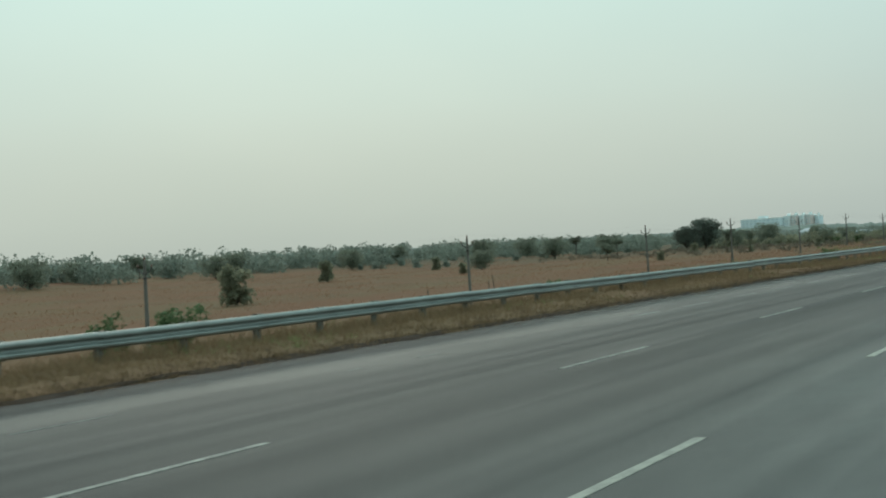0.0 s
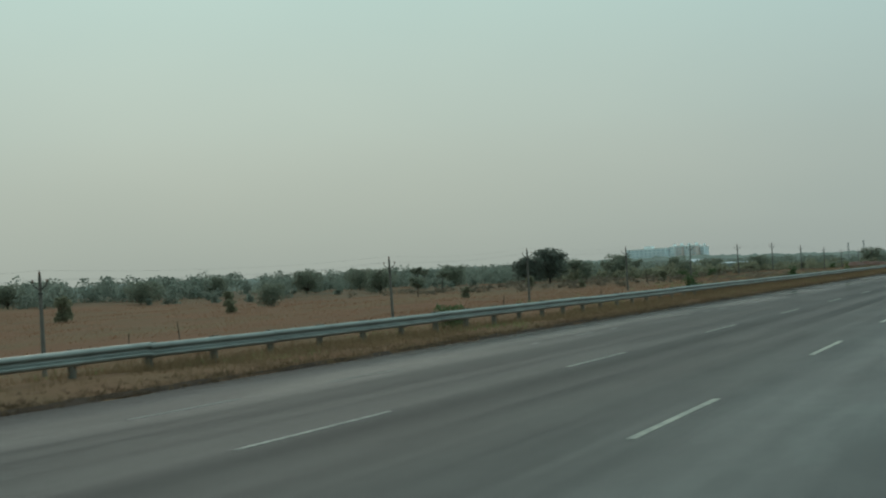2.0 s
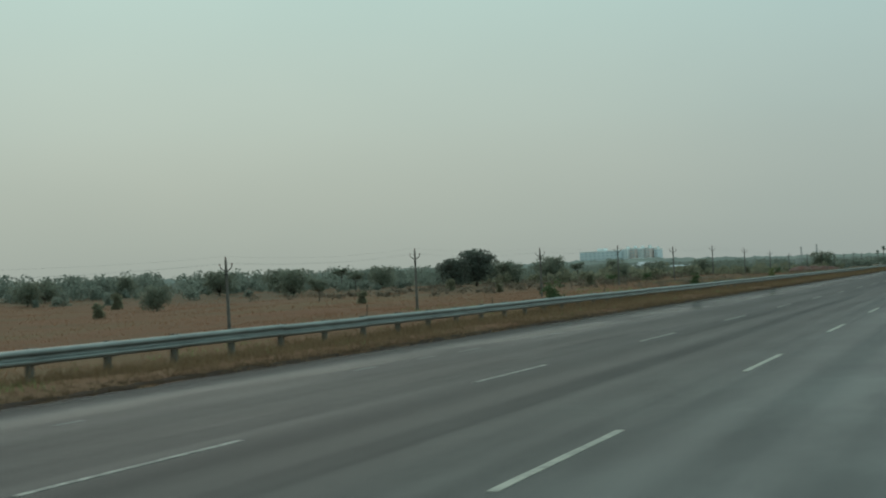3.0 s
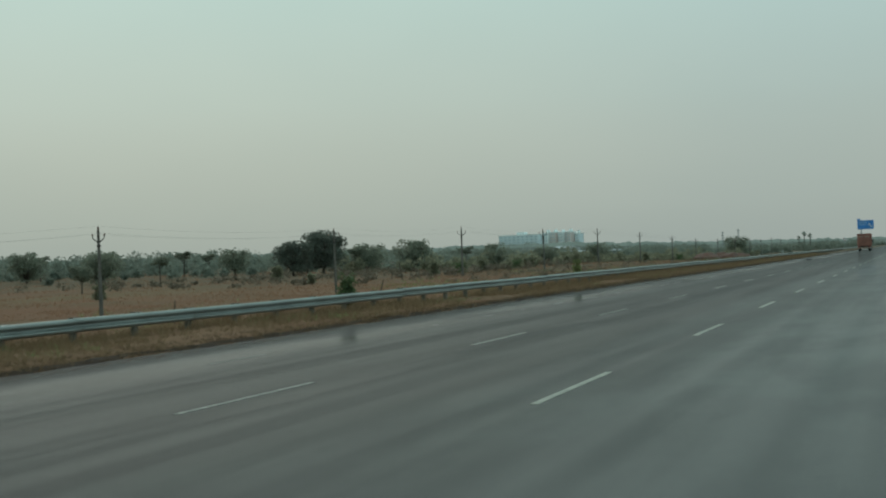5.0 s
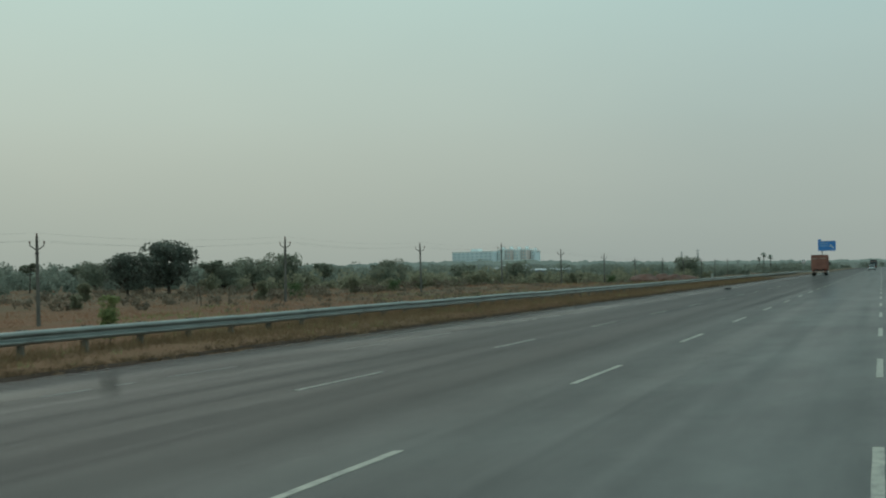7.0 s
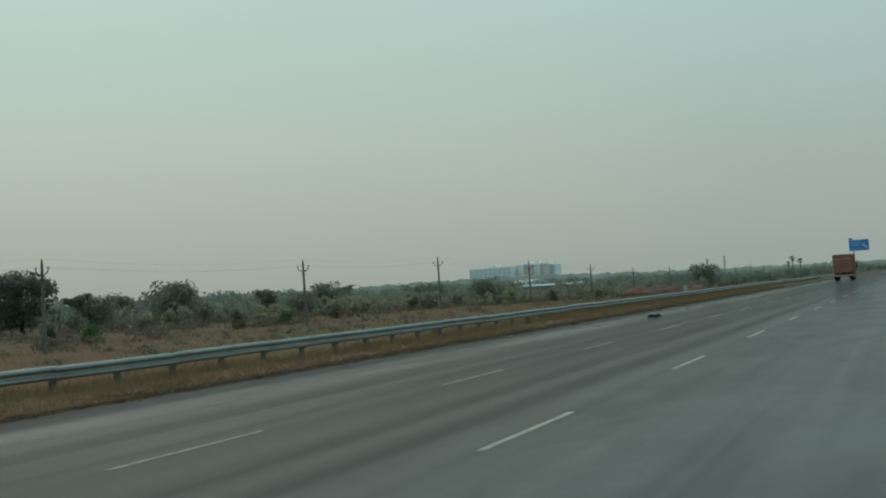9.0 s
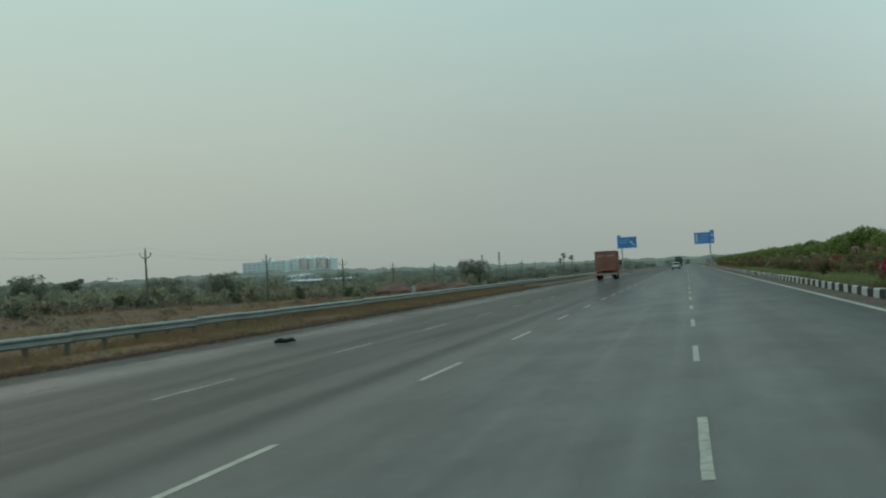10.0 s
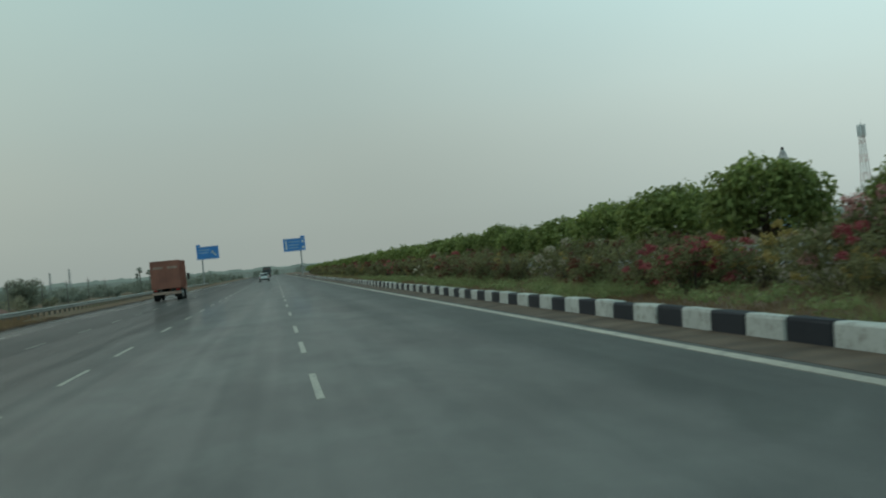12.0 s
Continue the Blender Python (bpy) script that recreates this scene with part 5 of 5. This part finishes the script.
def build_mast(x, y, h):
    m = thing("telecom_mast", "red and white lattice telecom mast behind the median", "mast", (x, y, 0), group="telecom masts")
    n = 10
    for k in range(n):
        bm = bmesh.new()
        z0, z1 = h * k / n, h * (k + 1) / n
        w0, w1 = 1.7 - 1.2 * k / n, 1.7 - 1.2 * (k + 1) / n
        c0 = [(sx * w0, sy * w0, z0) for sx, sy in ((-1, -1), (1, -1), (1, 1), (-1, 1))]
        c1 = [(sx * w1, sy * w1, z1) for sx, sy in ((-1, -1), (1, -1), (1, 1), (-1, 1))]
        for i in range(4):
            j = (i + 1) % 4
            tube(bm, [c0[i], c1[i]], [0.09, 0.09], 5)
            tube(bm, [c0[i], c1[j]], [0.05, 0.05], 4)
            tube(bm, [c0[j], c1[i]], [0.05, 0.05], 4)
            tube(bm, [c1[i], c1[j]], [0.05, 0.05], 4)
        part("lattice_section", bm, M["tower_white"] if k % 2 else M["tower_red"], m)
    for z in (h - 2.5, h - 0.6):
        for a in range(4):
            bm = bmesh.new()
            box(bm, -0.28, 0.28, 0.95, 1.3, z - 1.0, z + 1.0, 0.03, m=pose(0, 0, 0, 0, 0, 90 * a + 45))
            part("antenna", bm, M["sign_white"], m)
    bm = bmesh.new()
    tube(bm, [(0, 0, h), (0, 0, h + 2.2)], [0.06, 0.03], 6)
    part("rod", bm, M["iron"], m)


build_mast(184.5, 600, 29.5)


def lathe(profile, sides=20):
    """A body of revolution from (radius, height) pairs."""
    bm = bmesh.new()
    rings = [[bm.verts.new((q * math.cos(k * math.tau / sides), q * math.sin(k * math.tau / sides), z)) for k in range(sides)] for q, z in profile]
    for a, b in zip(rings, rings[1:]):
        for k in range(sides):
            bm.faces.new((a[k], a[(k + 1) % sides], b[(k + 1) % sides], b[k]))
    bm.faces.new(rings[0][::-1])
    bm.faces.new(rings[-1])
    return bm


def build_water_tower(x, y):
    t = thing("water_tower", "pale blue round tower with white antenna cage above a platform", "tower", (x, y, 0))
    part("shaft", lathe([(2.5, -0.5), (2.2, 4), (1.95, 9), (1.9, 13.0)]), M["tower_blue"], t)
    deck = part("platform", lathe([(1.95, 12.9), (2.6, 13.4), (3.5, 13.9), (3.55, 14.1), (2.4, 14.15)]), M["tower_clay"], t, "terracotta coloured corbelled platform")
    for k in range(16):
        a = k * math.tau / 16
        bm = bmesh.new()
        box(bm, -0.07, 0.07, -0.07, 0.07, 14.05, 15.05, m=pose(3.3 * math.cos(a), 3.3 * math.sin(a), 0))
        part("baluster", bm, M["tower_white"], deck)
    part("drum", lathe([(2.0, 14.1), (1.9, 15.6), (1.5, 16.3)]), M["tower_white"], t)
    cage = part("mast", lathe([(0.35, 16.2), (0.3, 22.5), (0.22, 24.2)], 10), M["tower_white"], t)
    for k in range(12):
        a = k * math.tau / 12
        c, d = math.cos(a), math.sin(a)
        bm = bmesh.new()
        tube(bm, [(1.3 * c, 1.3 * d, 16.2), (1.65 * c, 1.65 * d, 18.5), (1.55 * c, 1.55 * d, 21.0), (0.9 * c, 0.9 * d, 23.2), (0.35 * c, 0.35 * d, 24.1)], [0.13] * 5, 5)
        part("cage_bar", bm, M["tower_white"], cage)
    for a in (20, 140, 260):
        bm = bmesh.new()
        box(bm, -0.22, 0.22, 1.75, 2.0, 17.6, 20.4, 0.04, m=pose(0, 0, 0, 0, 0, a))
        part("antenna", bm, M["galv"], cage)
    part("cap", lathe([(0.55, 24.1), (0.5, 24.7), (0.1, 25.0)], 12), M["iron"], t, "dark cap")


build_water_tower(158.0, 600)


# ---- roadside bits ----
def build_tyre_scrap(x, y):
    bm = bmesh.new()
    pts = [(-0.45, 0, 0.05), (-0.2, 0.06, 0.10), (0.1, -0.04, 0.07), (0.35, 0.05, 0.11), (0.5, 0.0, 0.05)]
    tube(bm, pts, [0.05, 0.09, 0.07, 0.08, 0.03], 7)
    for v in bm.verts:
        v.co.z = max(0.0, v.co.z)
    ob = part("tyre_scrap", bm, M["rubber"], m=pose(x, y, road_z(x), 0, 0, 20) @ Matrix.Diagonal((0.62, 0.62, 0.8, 1)))
    tagged(ob, "strip of torn black tyre lying on the road", "debris")


build_tyre_scrap(-11.0, 238.0)


def build_marker(x, y):
    m = thing("marker_stone", "white-painted concrete marker stone behind the guard rail", "marker stone", (x, y, float(land_z(np.array(x), np.array(y)))), group="marker stones")
    bm = bmesh.new()
    prism(bm, [(-0.13, -0.2), (0.13, -0.2), (0.12, 0.95), (0.06, 1.05), (-0.06, 1.05), (-0.12, 0.95)], -0.09, 0.09)
    bmesh.ops.bevel(bm, geom=list(bm.edges), offset=0.012, segments=1, affect="EDGES")
    part("stone", bm, M["kerb_white"], m)
    bm = bmesh.new()
    box(bm, -0.135, 0.135, -0.095, 0.095, -0.05, 0.30)
    part("band", bm, M["kerb_black"], m, "black painted foot")


for my in (287.3,):
    build_marker(-18.6, my)


def build_mounds():
    """Heaps of red earth beside the road bank."""
    for i, (x, y, w, l, h) in enumerate(((-46.5, 420, 4.6, 10, 2.6), (-48.5, 404, 3.6, 10, 2.2), (-44.5, 436, 3.4, 10, 2.3), (-46.5, 452, 3.0, 10, 2.0))):
        bm = bmesh.new()
        bmesh.ops.create_icosphere(bm, subdivisions=4, radius=1.0)
        for v in bm.verts:
            n = v.co.copy()
            k = 1 + 0.22 * noise.noise(n * 2.1 + Vector((i * 5, 0, 0))) + 0.10 * noise.noise(n * 6 + Vector((i, 3, 0)))
            v.co = Vector((n.x * w * k, n.y * l * 0.7 * k, n.z * h * k))
        ob = part("earth_mound", bm, M["redsoil"], smooth=True, m=pose(x, y, float(land_z(np.array(float(x)), np.array(float(y)))) - 0.2))
        tagged(ob, "bare heap of red earth beside the road bank", "mound", "earth mounds")


build_mounds()


def build_palm(x, y, h, seed):
    r = random.Random(seed)
    z = float(land_z(np.array(float(x)), np.array(float(y))))
    p = thing("palm_tree", "tall thin toddy palm with a round tuft of fronds", "palm tree", (x, y, z), group="palm trees")
    bm = bmesh.new()
    tube(bm, [(0, 0, -0.3), (0.1, 0, h * 0.5), (0.05, 0.1, h)], [0.28, 0.2, 0.17], 8)
    part("trunk", bm, M["bark"], p, smooth=True)
    for k in range(16):
        a, e = r.uniform(0, math.tau), r.uniform(-0.7, 1.3)
        bm = bmesh.new()
        d = Vector((math.cos(a) * math.cos(e), math.sin(a) * math.cos(e), math.sin(e)))
        side = d.cross(Vector((0, 0, 1))).normalized()
        up = side.cross(d)
        c = Vector((0.05, 0.1, h))
        o = c + d * 0.7
        hub = bm.verts.new(c)
        tips = []
        for j in range(9):
            u = -1.15 + 2.3 * j / 8
            tips.append(bm.verts.new(o + (d * math.cos(u) + side * math.sin(u)) * (0.85 if j % 2 else 0.55) + up * 0.12 * (j % 2)))
        for q, s in zip(tips, tips[1:]):
            bm.faces.new((hub, q, s))
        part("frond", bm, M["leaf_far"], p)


build_palm(-50, 705, 7.8, 1)
build_palm(-50, 740, 7.2, 2)
build_palm(-58, 770, 6.2, 3)


def build_stakes():
    """Thin fence stakes and dead sticks in the field."""
    r = random.Random(17)
    for x, y, h, lean in ((-34, 44, 1.9, 4), (-52, 84, 2.2, -3), (-36, 76, 2.0, 24), (-62, 112, 1.8, 3), (-70, 128, 1.8, -6), (-48, 150, 2.0, 8), (-40, 190, 1.9, 18), (-62, 246, 2.3, -10), (-66, 258, 1.6, 5), (-44, 168, 1.5, 3), (-66, 251.6, 1.2, 3), (-66, 262.8, 1.2, -4), (-66, 269.1, 1.2, 6), (-66, 316.2, 1.2, 2)):
        z = float(land_z(np.array(float(x)), np.array(float(y))))
        bm = bmesh.new()
        tube(bm, [(0, 0, -0.3), (0.04, 0.02, h * 0.5), (0, 0.05, h)], [0.06, 0.05, 0.035], 6)
        tagged(part("fence_stake", bm, M["bark"], m=pose(x, y, z, 0, lean, r.uniform(0, 40))), "thin weathered wooden stake in the dry field", "stake", "fence stakes")


build_stakes()


def build_far_mast(x, y, h):
    p = thing("lattice_mast", "slim grey lattice mast standing far above the trees", "mast", (x, y, 0), group="far lattice masts")
    bm = bmesh.new()
    n = 7
    for k in range(n):
        z0, z1 = h * k / n, h * (k + 1) / n
        w0, w1 = 0.5 * (1 - k / n) + 0.2, 0.5 * (1 - (k + 1) / n) + 0.2
        q = [[(sx * w, sy * w, z) for sx, sy in ((-1, -1), (1, -1), (1, 1), (-1, 1))] for w, z in ((w0, z0), (w1, z1))]
        for i in range(4):
            tube(bm, [q[0][i], q[1][i]], [0.10, 0.10], 4)
            tube(bm, [q[0][i], q[1][(i + 1) % 4]], [0.06, 0.06], 4)
    part("tower", bm, M["galv"], p)
    for z in (h * 0.66, h * 0.8, h * 0.94):
        bm = bmesh.new()
        tube(bm, [(-1.0, 0, z), (0, 0, z + 0.2), (1.0, 0, z)], [0.08, 0.12, 0.08], 4)
        part("crossarm", bm, M["galv"], p)


build_far_mast(-107, 900, 13.5)
build_far_mast(-117, 900, 12.3)
